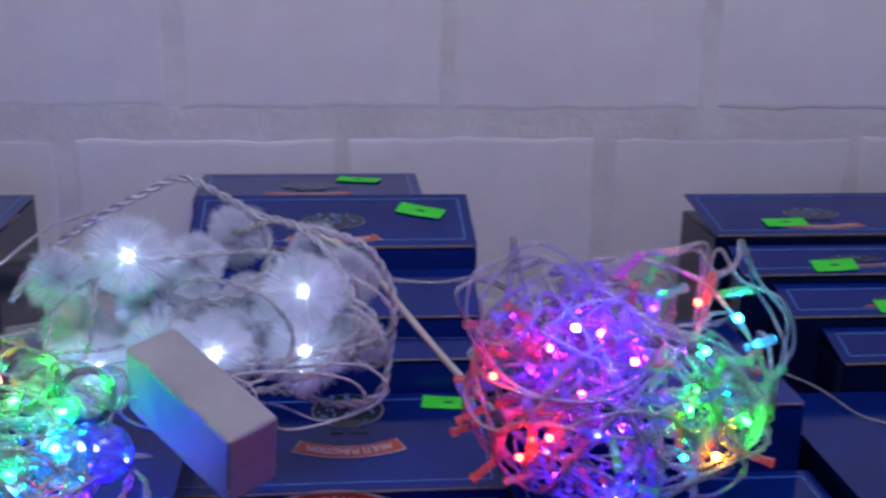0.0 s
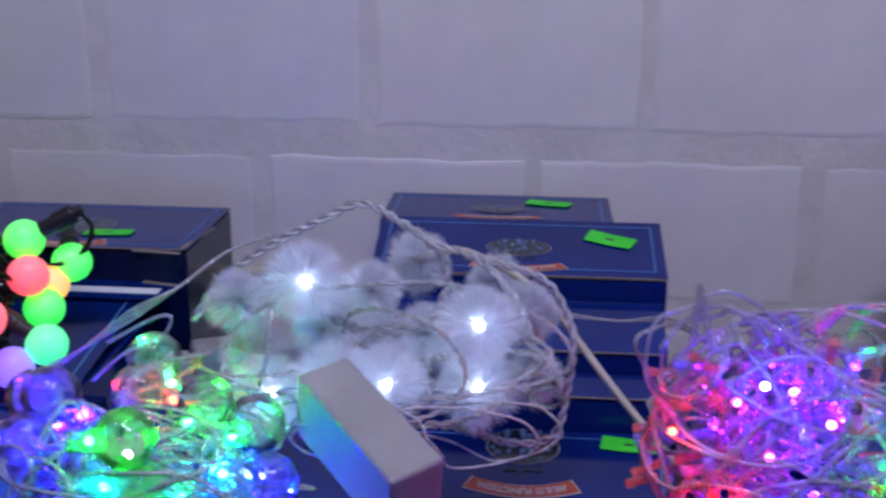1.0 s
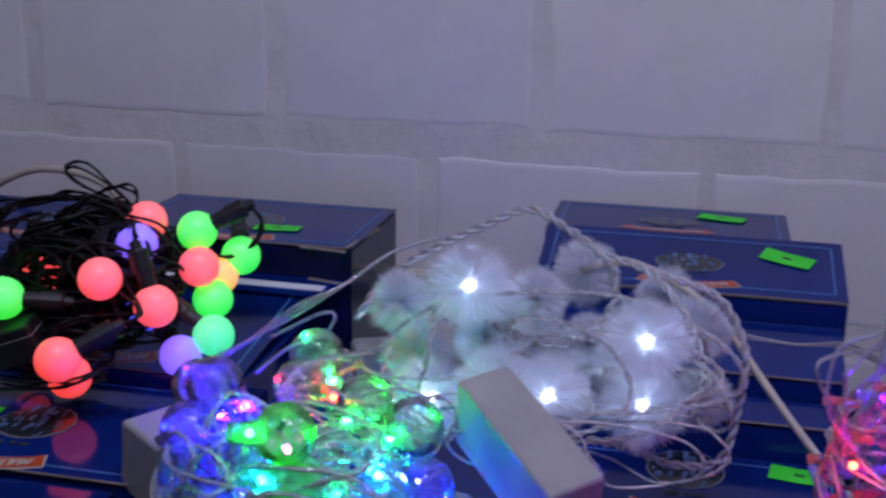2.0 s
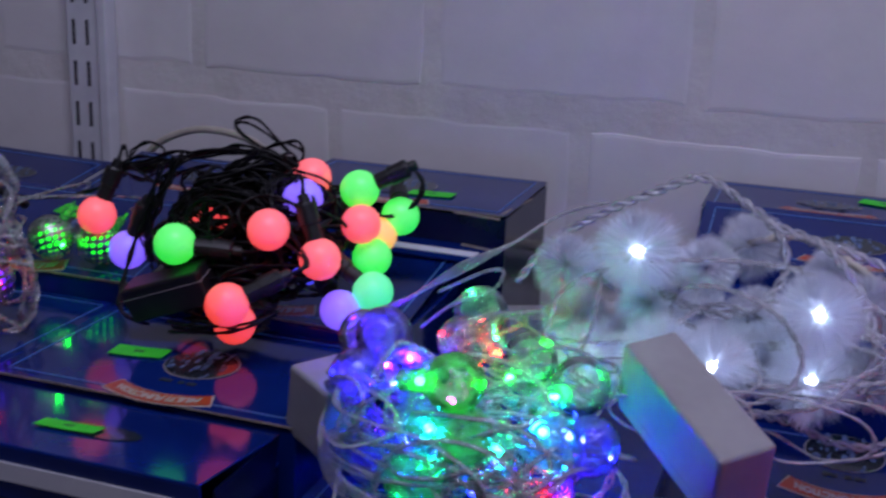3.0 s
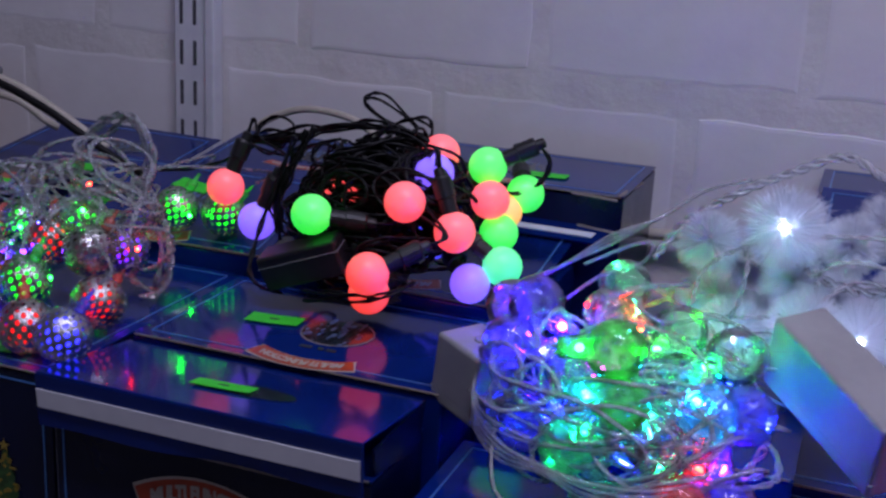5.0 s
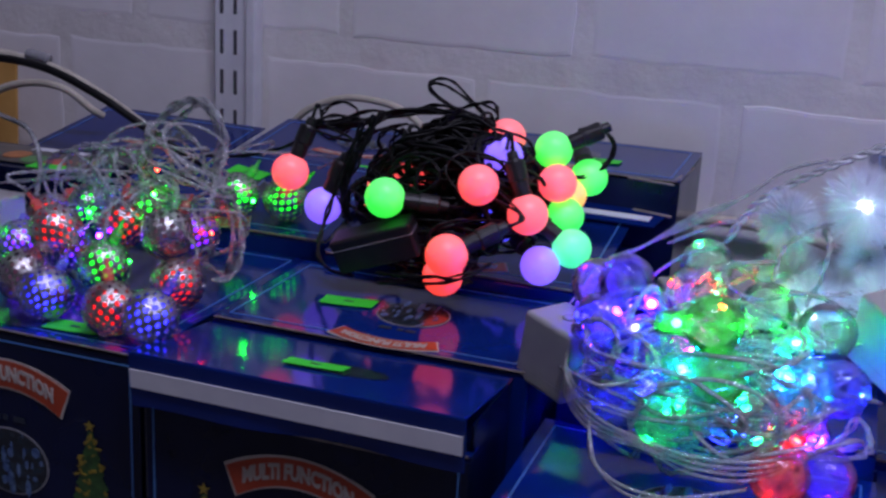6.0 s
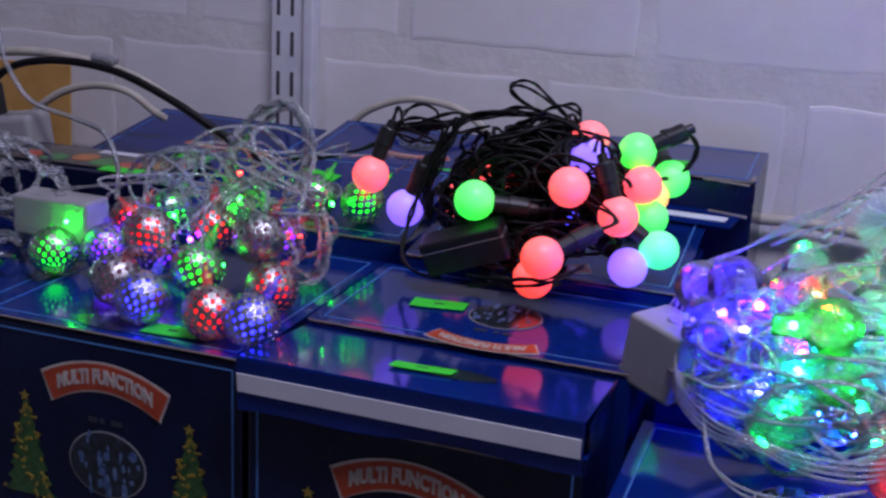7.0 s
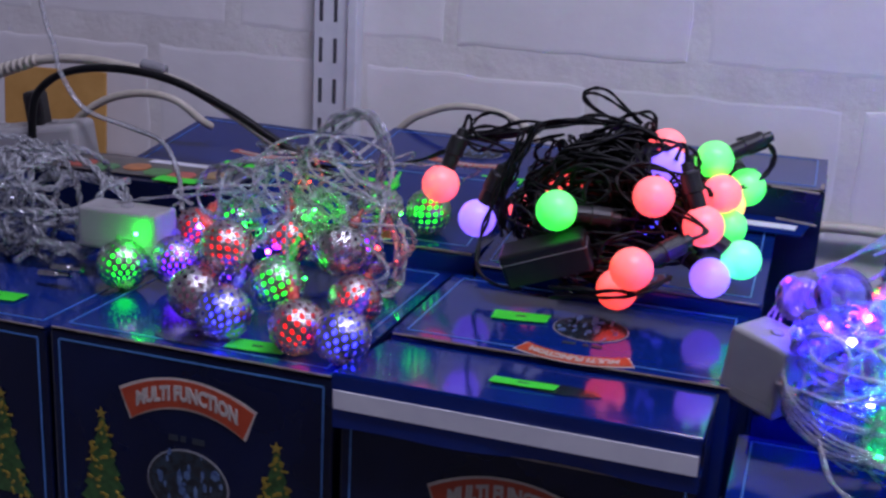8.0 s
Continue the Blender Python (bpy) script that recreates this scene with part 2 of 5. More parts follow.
class Tubes:
    """Many swept cables, gathered into one mesh."""

    def __init__(self):
        self.v, self.f, self.pieces = [], [], []

    def cut(self):
        """Ends a piece: what follows becomes a mesh of its own."""
        if self.v:
            self.pieces.append((self.v, self.f))
        self.v, self.f = [], []
        return self

    def parts(self, name, material, parent, inv, label=""):
        self.cut()
        for v, f in self.pieces:
            me = bpy.data.meshes.new(name)
            me.from_pydata([tuple(inv @ q) for q in v], [], f)
            me.polygons.foreach_set("use_smooth", [True] * len(me.polygons))
            me.update()
            part(name, me, material, parent, label)

    def add(self, line, radius, sides=6, joined=False):
        base = len(self.v)
        up = Vector((0.31, 0.17, 0.93))
        for i, p in enumerate(line):
            t = line[min(i + 1, len(line) - 1)] - line[max(i - 1, 0)]
            t = t.normalized() if t.length > 1e-9 else Vector((1, 0, 0))
            up = (up - t * up.dot(t))
            up = up.normalized() if up.length > 1e-6 else t.orthogonal().normalized()
            side = t.cross(up)
            for k in range(sides):
                a = 2 * math.pi * k / sides
                self.v.append(p + radius * (math.cos(a) * up + math.sin(a) * side))
        for i in range(len(line) - 1):
            for k in range(sides):
                a, b = base + i * sides + k, base + i * sides + (k + 1) % sides
                self.f.append((a, b, b + sides, a + sides))
        self.f.append(tuple(base + k for k in range(sides))[::-1])
        self.f.append(tuple(base + (len(line) - 1) * sides + k for k in range(sides)))
        if not joined:
            self.cut()
        return self

    def twisted(self, line, radius, pitch, sides=5):
        """Two strands wound round each other."""
        for s in (0, math.pi):
            up, run, out = Vector((0.31, 0.17, 0.93)), 0.0, []
            for i, p in enumerate(line):
                t = (line[min(i + 1, len(line) - 1)] - line[max(i - 1, 0)])
                t = t.normalized() if t.length > 1e-9 else Vector((1, 0, 0))
                up = (up - t * up.dot(t)).normalized()
                side = t.cross(up)
                a = s + 2 * math.pi * run / pitch
                out.append(p + radius * 1.05 * (math.cos(a) * up + math.sin(a) * side))
                if i + 1 < len(line):
                    run += (line[i + 1] - p).length
            self.add(out, radius, sides, True)
        return self.cut()

    def mesh(self, name):
        self.cut()
        v, f = self.pieces[0]
        me = bpy.data.meshes.new(name)
        me.from_pydata([tuple(q) for q in v], [], f)
        me.polygons.foreach_set("use_smooth", [True] * len(me.polygons))
        me.update()
        return me


def tangle(rng, centre, radii, length, low=None, bend=3.4, step=0.17):
    """One long cable wandering in smooth loops within an ellipsoid: control points."""
    c, pts = Vector(centre), []
    p = Vector((rng.uniform(-0.5, 0.5), rng.uniform(-0.5, 0.5), rng.uniform(-0.5, 0.5)))
    d = Vector((rng.gauss(0, 1), rng.gauss(0, 1), rng.gauss(0, 0.6))).normalized()
    w = Vector((rng.gauss(0, 2), rng.gauss(0, 2), rng.gauss(0, 2)))
    for _ in range(int(length / step)):
        w = w * 0.93 + Vector((rng.gauss(0, 0.8), rng.gauss(0, 0.8), rng.gauss(0, 0.8)))
        if w.length > bend:
            w *= bend / w.length
        d.rotate(Matrix.Rotation(w.length * step, 3, w.normalized()))
        if p.length > 0.72:
            out = p.normalized()
            d = (d - out * max(0.0, d.dot(out)) * min(1.0, (p.length - 0.72) * 3.4) - out * 0.10).normalized()
        p = p + d * step
        q = c + Vector((p.x * radii[0], p.y * radii[1], p.z * radii[2]))
        if low is not None and q.z < low:
            q.z = low + 0.003 * math.sin(40 * q.x + 31 * q.y) ** 2
        pts.append(q)
    return pts


def twin(points, gap):
    """Two strands that run side by side along a line."""
    a, b = [], []
    for i, p in enumerate(points):
        t = points[min(i + 1, len(points) - 1)] - points[max(i - 1, 0)]
        side = t.cross(Vector((0.3, 0.5, 0.81)))
        side = side.normalized() if side.length > 1e-9 else Vector((1, 0, 0))
        side = side * gap * (0.7 + 0.5 * math.sin(0.9 * i))
        a.append(p + side)
        b.append(p - side)
    return a, b


def ball(radius, seg=24, rings=16):
    bm = bmesh.new()
    bmesh.ops.create_uvsphere(bm, u_segments=seg, v_segments=rings, radius=radius)
    return bm


def turned(profile, seg=16):
    """A body of revolution round z from (radius, height) pairs."""
    bm = bmesh.new()
    rows = [[bm.verts.new((r * math.cos(2 * math.pi * k / seg), r * math.sin(2 * math.pi * k / seg), z)) for k in range(seg)] for r, z in profile]
    for a, b in zip(rows, rows[1:]):
        for k in range(seg):
            bm.faces.new((a[k], a[(k + 1) % seg], b[(k + 1) % seg], b[k]))
    bm.faces.new(rows[0][::-1])
    bm.faces.new(rows[-1])
    return bm


def mesh_of(name, bm, material, smooth=True):
    me = bpy.data.meshes.new(name)
    bm.to_mesh(me)
    bm.free()
    me.materials.append(material)
    me.polygons.foreach_set("use_smooth", [smooth] * len(me.polygons))
    return me


def towards(place, direction, spin=0.0):
    """A pose at place with the local z along direction."""
    q = Vector(direction).normalized().to_track_quat("Z", "Y")
    return Matrix.Translation(place) @ q.to_matrix().to_4x4() @ pose(0, 0, 0, 0, 0, spin)


# ---- structure ----
X0, X1, Y0, YW, SHELF = -2.3, 2.0, -2.0, 1.295, 0.76


def plain(name, w, d, h, at_, material, label, category):
    ob = part(name, block(w, d, h), material)
    ob.location = at_
    return tagged(ob, label, category, "", "structure")


plain("floor", X1 - X0 + 0.4, YW - Y0 + 0.6, 0.1, ((X0 + X1) / 2, (Y0 + YW) / 2, -0.1), M_FLOOR, "grey speckled vinyl floor of the shop", "floor")
plain("ceiling", X1 - X0 + 0.4, YW - Y0 + 0.6, 0.1, ((X0 + X1) / 2, (Y0 + YW) / 2, CEIL), M_PLASTER, "plain white painted ceiling", "ceiling")
plain("wall_south", X1 - X0 + 0.4, 0.1, CEIL, ((X0 + X1) / 2, Y0 - 0.05, 0), M_PLASTER, "plain pale painted wall behind the aisle", "wall")
plain("wall_west", 0.1, YW - Y0, CEIL, (X0 - 0.05, (Y0 + YW) / 2, 0), M_PLASTER, "plain pale painted side wall", "wall")
plain("wall_east", 0.1, YW - Y0, CEIL, (X1 + 0.05, (Y0 + YW) / 2, 0), M_PLASTER, "plain pale painted side wall", "wall")
wall_north = plain("wall_north", X1 - X0 + 0.4, 0.12, CEIL, ((X0 + X1) / 2, YW + 0.003 + 0.06, 0), M_JOINT, "white painted block wall with thick uneven joints", "wall")
plain("shelf_board", 2.9, 0.62, 0.022, (-0.28, YW - 0.315, SHELF - 0.022), M_SHELF, "white shop shelf board under the boxes", "shelf")


def rail(x):
    """A slotted shelf upright: a channel with two rows of slots in its face."""
    up = thing("shelf_upright", Matrix.Translation((x, YW, 0.02)), "white enamelled steel shelf upright with double slots", "shelf upright")
    part("channel", block(0.042, 0.014, 2.3, 0.002), M_RAIL, up, m=Matrix.Translation((0, -0.007, 0)))
    slot = mesh_of("slot", block(0.0045, 0.0012, 0.027, 0.0005, 1), M_SLOT, False)
    for k in range(int(2.2 / 0.0445)):
        for s in (-1, 1):
            part("slot", slot, None, up, m=Matrix.Translation((s * 0.0085 - 0.003, -0.0142, 0.012 + 0.0445 * k)))
    part("edge_lip", block(0.012, 0.020, 2.3, 0.002), M_RAIL, up, m=Matrix.Translation((0.027, -0.010, 0)))
    return up


rail(-0.853)


# ---- printed boxes ----
def letters(text, width, height, rise, half):
    """Block letters, bent along the banner."""
    cu = bpy.data.curves.new("letters", "FONT")
    cu.body, cu.size, cu.align_x, cu.align_y, cu.extrude, cu.resolution_u = text, height, "CENTER", "CENTER", 0.0002, 2
    cu.offset = 0.0006
    ob = bpy.data.objects.new("letters", cu)
    scene.collection.objects.link(ob)
    bpy.context.view_layer.update()
    me = bpy.data.meshes.new_from_object(ob.evaluated_get(bpy.context.evaluated_depsgraph_get()))
    bpy.data.objects.remove(ob)
    wide = max(v.co.x for v in me.vertices) - min(v.co.x for v in me.vertices)
    for v in me.vertices:
        x = v.co.x * width / wide
        u = x / half
        v.co = (x, v.co.y * 1.15 + rise * (1 - u * u), v.co.z)
    me.materials.clear()
    me.materials.append(M_CREAM)
    return me


LETTERS = letters("MULTI FUNCTION", 0.076, 0.0125, 0.014, 0.046)
BANNER = mesh_of("banner", slab(arch(0.046, 0.014, 0.019), 0.0004), M_RED, False)
BANNER_EDGE = mesh_of("banner_edge", slab(arch(0.046, 0.014, 0.019, grow=0.0016), 0.0003), M_CREAM, False)
OVAL = mesh_of("picture", slab(ellipse(0.030, 0.0240), 0.0005), M_PHOTO, False)
OVAL_EDGE = mesh_of("picture_edge", slab(ellipse(0.0312, 0.0252), 0.0003), M_GREYPLASTIC, False)
STICKER = mesh_of("price_sticker", slab([(-0.020, -0.0085), (0.0, -0.0092), (0.020, -0.0078), (0.0215, 0.0085), (0.0, 0.0080), (-0.019, 0.0090)], 0.0005), M_STICK, False)
PRICE = mesh_of("price_bar", slab([(-0.003, -0.0015), (0.004, -0.0015), (0.004, 0.001), (-0.003, 0.001)], 0.0003), M_INK, False)


def fir():
    """A printed fir: ragged tiers on one flat piece."""
    pts, tiers = [], 7
    for side in (1, -1):
        row = []
        for i in range(tiers):
            y = 0.075 * (1 - i / tiers)
            row += [(side * (0.0015 + 0.0022 * i), y), (side * (0.004 + 0.0030 * i), y - 0.0085)]
        pts += row if side == 1 else row[::-1]
    return slab(pts, 0.0004)


def fir_gold(seed):
    rng, bm = random.Random(seed), bmesh.new()
    for i in range(46):
        y = rng.uniform(0.0, 0.072)
        x = rng.uniform(-1, 1) * (0.003 + 0.021 * (1 - y / 0.075))
        bmesh.ops.create_cube(bm, size=1, matrix=Matrix.Translation((x, y, 0.0004)) @ Matrix.Rotation(rng.uniform(-1.2, 1.2), 4, "Z") @ Matrix.Diagonal((rng.uniform(0.0018, 0.0052), rng.uniform(0.0012, 0.0024), 0.0006, 1)))
    star = [((0.005 if k % 2 == 0 else 0.002) * math.sin(math.pi * k / 5), 0.079 + (0.005 if k % 2 == 0 else 0.002) * math.cos(math.pi * k / 5)) for k in range(10)]
    f = bm.faces.new([bm.verts.new((x, y, 0.0006)) for x, y in star])
    return bm


FIR = mesh_of("fir_print", fir(), M_TREE, False)
FIR_GOLD = mesh_of("fir_garland", fir_gold(3), M_GOLD, False)


def bulbs_print(seed):
    """Pale blots inside the round picture."""
    rng, bm = random.Random(seed), bmesh.new()
    for _ in range(34):
        x, y = rng.uniform(-0.026, 0.026), rng.uniform(-0.022, 0.022)
        if (x / 0.028) ** 2 + (y / 0.025) ** 2 < 1:
            s = rng.uniform(0.0012, 0.004)
            bmesh.ops.create_circle(bm, cap_ends=True, segments=6, radius=s, matrix=Matrix.Translation((x, y, 0.0007)) @ Matrix.Diagonal((rng.uniform(0.4, 1), rng.uniform(0.8, 2.4), 1, 1)))
    return bm


M_BLOT = surface("picture_detail", (0.02, 0.05, 0.16), (0.12, 0.20, 0.34), 0.3, 200)
BLOTS = mesh_of("picture_detail", bulbs_print(8), M_BLOT, False)


def panel_print(parent, m, w, h, trees=False, wide=1.0, squash=1.0, border=True):
    """The printed design of one face: m is its centre, x to the right and y up on the face."""
    if border:
        part("border_line", ring_slab(w - 0.016, h - 0.016, 0.0011, 0.0004), M_LINE, parent, m=m)
    s = Matrix.Diagonal((wide, squash, 1, 1))
    at_b = m @ Matrix.Translation((0, 0.028 * squash, 0.0002))
    sb = s if trees else Matrix.Diagonal((wide * 0.92, squash * 0.72, 1, 1))
    part("banner_edge", BANNER_EDGE, None, parent, m=at_b @ sb)
    part("banner", BANNER, None, parent, m=at_b @ Matrix.Translation((0, 0, 0.0002)) @ sb)
    part("lettering", LETTERS, None, parent, m=at_b @ Matrix.Translation((0, 0, 0.0009)) @ sb)
    at_o = m @ Matrix.Translation((0, -0.023 * squash, 0.0002))
    part("picture_edge", OVAL_EDGE, None, parent, m=at_o @ s)
    pic = part("picture", OVAL, None, parent, m=at_o @ Matrix.Translation((0, 0, 0.0002)) @ s)
    tagged(part("picture_detail", BLOTS, None, pic), kind="stuff")
    for k, bw in enumerate((0.007, 0.004, 0.009)):
        part("print_bar", slab([(0, 0), (bw, 0), (bw, 0.004 * squash), (0, 0.004 * squash)], 0.0004), M_INK, parent, m=m @ Matrix.Translation((-0.014 + 0.009 * k, 0.0075 * squash, 0.0002)))
    if trees:
        for sx in (-1, 1):
            t = m @ Matrix.Translation((sx * 0.066, -0.062, 0.0002))
            firp = part("fir_print", FIR, None, parent, m=t)
            tagged(part("fir_garland", FIR_GOLD, None, firp, m=Matrix.Translation((0, 0, 0.0003))), kind="stuff")


def carton_body(w, d, h):
    """A carton's walls, with slightly rounded edges."""
    return block(w, d, h - 0.0012, 0.0014, 2)


def lid(w, d, sag=0.0025, n=8):
    """The top flap: a thin sheet, a little bowed."""
    bm = bmesh.new()
    grid = []
    for j in range(n + 1):
        for i in range(n + 1):
            u, v = -1 + 2 * i / n, -1 + 2 * j / n
            grid.append(bm.verts.new((u * w / 2, v * d / 2, sag * (u * u - 1) * 0.5)))
    for j in range(n):
        for i in range(n):
            a = j * (n + 1) + i
            bm.faces.new((grid[a], grid[a + 1], grid[a + n + 2], grid[a + n + 1]))
    geom = bmesh.ops.extrude_face_region(bm, geom=bm.faces[:])
    bmesh.ops.translate(bm, verts=[v for v in geom["geom"] if isinstance(v, bmesh.types.BMVert)], vec=(0, 0, 0.0012))
    bmesh.ops.recalc_face_normals(bm, faces=bm.faces)
    return bm


def carton(x0, x1, y0, y1, z0, z1, label, yaw=0.0, tilt=0.0, sticker=None, top=True, front=True, flipped=True, trees=True, shaded=False, side_print=False, squash=1.0, sticker_turn=5.0, shift=(0.0, -0.029), edge_print=False, front_drop=0.0):
    """A printed light-set box between those limits; tilt lifts its far edge (degrees)."""
    w, d, h = x1 - x0, y1 - y0, z1 - z0
    m = pose((x0 + x1) / 2, (y0 + y1) / 2, z0, 0, 0, yaw)
    box = thing("light_set_box", m, label, "cardboard box", "boxes of string lights")
    # walls facing the aisle carry their shade in the colour, lids stay blue
    part("carton_shell", carton_body(w, d, h - 0.001), M_NAVY_SHADED if shaded else M_BLUE, box)
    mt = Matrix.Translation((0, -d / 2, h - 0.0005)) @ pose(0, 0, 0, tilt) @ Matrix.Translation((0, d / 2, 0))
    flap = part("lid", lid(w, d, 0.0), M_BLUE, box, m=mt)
    part("lid_edge", block(w - 0.004, 0.0012, 0.0010), M_CARD, flap, m=Matrix.Translation((0, -d / 2 - 0.0006, 0.0001)))
    up = Matrix.Translation((0, 0, 0.00125))
    if edge_print:
        pic = part("picture", OVAL, None, flap, m=up @ Matrix.Translation((-0.004, -d / 2 + 0.020, 0.0004)) @ Matrix.Diagonal((1, 0.6, 1, 1)))
        part("border_line", ring_slab(w - 0.018, d - 0.018, 0.0011, 0.0004), M_LINE, flap, m=up)
    elif top:
        s = min(1.0, (d - 0.02) / 0.115) * squash
        panel_print(flap, up @ Matrix.Translation((shift[0], shift[1] * s, 0)) @ pose(0, 0, 0, 0, 0, 180 if flipped else 0), w, d, wide=0.86, squash=s, border=False)
        part("border_line", ring_slab(w - 0.018, d - 0.018, 0.0011, 0.0004), M_LINE, flap, m=up)
    if sticker:
        st = part("price_sticker", STICKER, None, flap, "neon green price sticker", m=up @ Matrix.Translation((sticker[0], sticker[1], 0.0011)) @ pose(0, 0, 0, 0, 0, sticker_turn))
        part("price_bar", PRICE, None, st, m=Matrix.Translation((0, 0, 0.0004)))
    if front:
        panel_print(box, Matrix.Translation((0, -d / 2 - 0.0002, h * 0.5 + 0.038 - front_drop)) @ pose(0, 0, 0, 90), w, min(h - 0.004, 0.15), trees=trees, border=False)
        part("border_line", ring_slab(w - 0.014, h - 0.016, 0.0011, 0.0004), M_LINE, box, m=Matrix.Translation((0, -d / 2 - 0.0002, h / 2)) @ pose(0, 0, 0, 90))
    return box


BOX = "glossy blue printed string-light box with green price sticker"
BOXD = "dusky blue printed string-light box in a stepped stack"
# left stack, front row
carton(-1.240, -1.032, 0.730, 0.965, SHELF, 0.980, BOX, sticker=(0.05, -0.09), shaded=True, edge_print=True)
carton(-1.027, -0.816, 0.728, 0.965, SHELF, 0.980, BOX, sticker=(0.035, -0.082), shaded=True, edge_print=True)
carton(-0.811, -0.601, 0.726, 0.965, SHELF, 0.983, "blue printed box with firs and red banner under metal balls", sticker=(0.040, -0.098), shaded=True, edge_print=True)


def flap_box(x0, x1, y0, y1, z0, z1):
    """The front box, whose tucked lid shows a white stripe along its edge."""
    w, d, h = x1 - x0, y1 - y0, z1 - z0
    box = carton(x0, x1, y0, y1, z0, z1 - 0.022, "blue printed box whose tucked lid has a white stripe", top=False, shaded=True, front_drop=0.012)
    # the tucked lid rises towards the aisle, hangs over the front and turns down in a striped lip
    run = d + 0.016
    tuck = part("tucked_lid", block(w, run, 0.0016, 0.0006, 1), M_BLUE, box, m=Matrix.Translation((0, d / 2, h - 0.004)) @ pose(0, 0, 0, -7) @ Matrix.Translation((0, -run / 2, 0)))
    lean = Matrix.Translation((0, d / 2 - run * 0.9925 - 0.0004, h + 0.0075)) @ pose(0, 0, 0, 5)
    lip = bmesh.new()
    n = 14
    rim = []
    for i in range(n + 1):
        u = -1 + 2 * i / n
        sag = 0.0016 * math.sin(2.3 * u + 0.6) + 0.0010 * math.sin(6.1 * u)
        rim.append([lip.verts.new((u * w / 2, 0.0016 * k + 0.35 * sag * (z_ < -0.01), z_ + (sag if z_ < -0.01 else 0))) for k in (0, 1) for z_ in (0.0, -0.034)])
    for a, b in zip(rim, rim[1:]):
        for p, q in ((0, 1), (1, 3), (3, 2), (2, 0)):
            lip.faces.new((a[p], b[p], b[q], a[q]))
    lip.faces.new([rim[0][k] for k in (0, 1, 3, 2)])
    lip.faces.new([rim[-1][k] for k in (0, 2, 3, 1)])
    bmesh.ops.recalc_face_normals(lip, faces=lip.faces)
    front_lip = part("lid_front", lip, M_BLUE, box, m=lean)
    part("white_stripe", block(w - 0.002, 0.0008, 0.0125), M_WHITEPRINT, front_lip, m=Matrix.Translation((0, -0.0010, -0.0220)))
    part("worn_edge", block(w - 0.004, 0.0012, 0.0012), M_CARD, front_lip, m=Matrix.Translation((0, 0.0022, -0.0338)))
    # flattened dark oval, a reflection on the glossy lid laid on as a shape
    part("picture", OVAL, None, tuck, m=Matrix.Translation((0.016, -0.004, 0.0018)) @ Matrix.Diagonal((1, 0.45, 1, 1)))
    st = part("price_sticker", STICKER, None, tuck, "neon green price sticker", m=Matrix.Translation((-0.002, -0.008, 0.0032)) @ pose(0, 0, 0, 0, 0, 4) @ Matrix.Diagonal((1, 0.72, 1, 1)))
    part("price_bar", PRICE, None, st, m=Matrix.Translation((0, 0, 0.0004)))
    for s in (-1, 1):
        part("side_tuck", slab([(-d / 2, 0), (d / 2, 0), (d / 2 - 0.01, -0.03), (-d / 2 + 0.004, -0.016)], 0.0015), M_NAVY_SHADED, box, m=Matrix.Translation((s * (w / 2 - 0.001), 0, h - 0.002)) @ pose(0, 0, 0, 90, 0, 90))
    return box


flap_box(-0.592, -0.372, 0.717, 0.796, SHELF, 0.988)
carton(-0.593, -0.364, 0.803, 0.948, SHELF, 0.988, BOX, sticker=(-0.041, -0.006), front=False, sticker_turn=8, shift=(0.011, -0.031))
carton(-0.578, -0.357, 0.951, 1.106, SHELF, 0.998, BOX, tilt=8, sticker=(-0.02, -0.04), front=False)
carton(-0.812, -0.585, 0.968, 1.106, SHELF, 1.001, BOX, tilt=14, sticker=(-0.010, 0.026), front=False, sticker_turn=-12)
# left stack, back row on lower boxes
carton(-0.545, -0.326, 1.108, 1.250, SHELF, 0.908, BOXD, top=False, front=False)
back_box = carton(-0.543, -0.322, 1.109, 1.250, 0.908, 1.056, BOXD, sticker=(0.03, -0.03), front=False, shaded=True)
carton(-0.765, -0.549, 1.108, 1.250, SHELF, 0.908, BOXD, top=False, front=False)
carton(-0.763, -0.548, 1.110, 1.250, 0.908, 1.022, BOXD, tilt=8, sticker=(0.045, -0.05), front=False, squash=0.6, shift=(0, 0.01))
carton(-0.985, -0.770, 1.060, 1.215, SHELF, 0.905, BOXD, top=False, front=False, yaw=-4)
carton(-0.975, -0.770, 1.062, 1.210, 0.905, 1.010, BOXD, yaw=-4, tilt=11, sticker=(0.012, -0.04), front=False, sticker_turn=6, squash=0.5, shift=(0.02, 0.02))
for k, (dx, dy, dz, ln, rz) in enumerate(((0.086, -0.0725, 0.1455, 0.040, 3), (0.1085, -0.03, 0.1462, 0.085, 88), (0.090, -0.0735, 0.118, 0.034, -6))):
    part("torn_edge", block(ln, 0.0035, 0.0018, 0.0006, 1), M_CARD, back_box, "torn grey-brown card edge", m=Matrix.Translation((dx, dy, dz)) @ pose(0, 0, 0, 6, 3, rz))
open_flap = part("open_flap", slab([(-0.085, -0.012), (0.075, -0.018), (0.085, 0.010), (-0.085, 0.014)], 0.0016), M_BLUE, back_box, "lifted cardboard flap", m=Matrix.Translation((0.02, -0.082, 0.116)) @ pose(0, 0, 0, 14, 0, 2))
part("flap_stripe", slab([(-0.08, -0.006), (0.07, -0.010), (0.072, -0.002), (-0.08, 0.002)], 0.0008), M_WHITEPRINT, open_flap, m=Matrix.Translation((0, 0, 0.0016)))


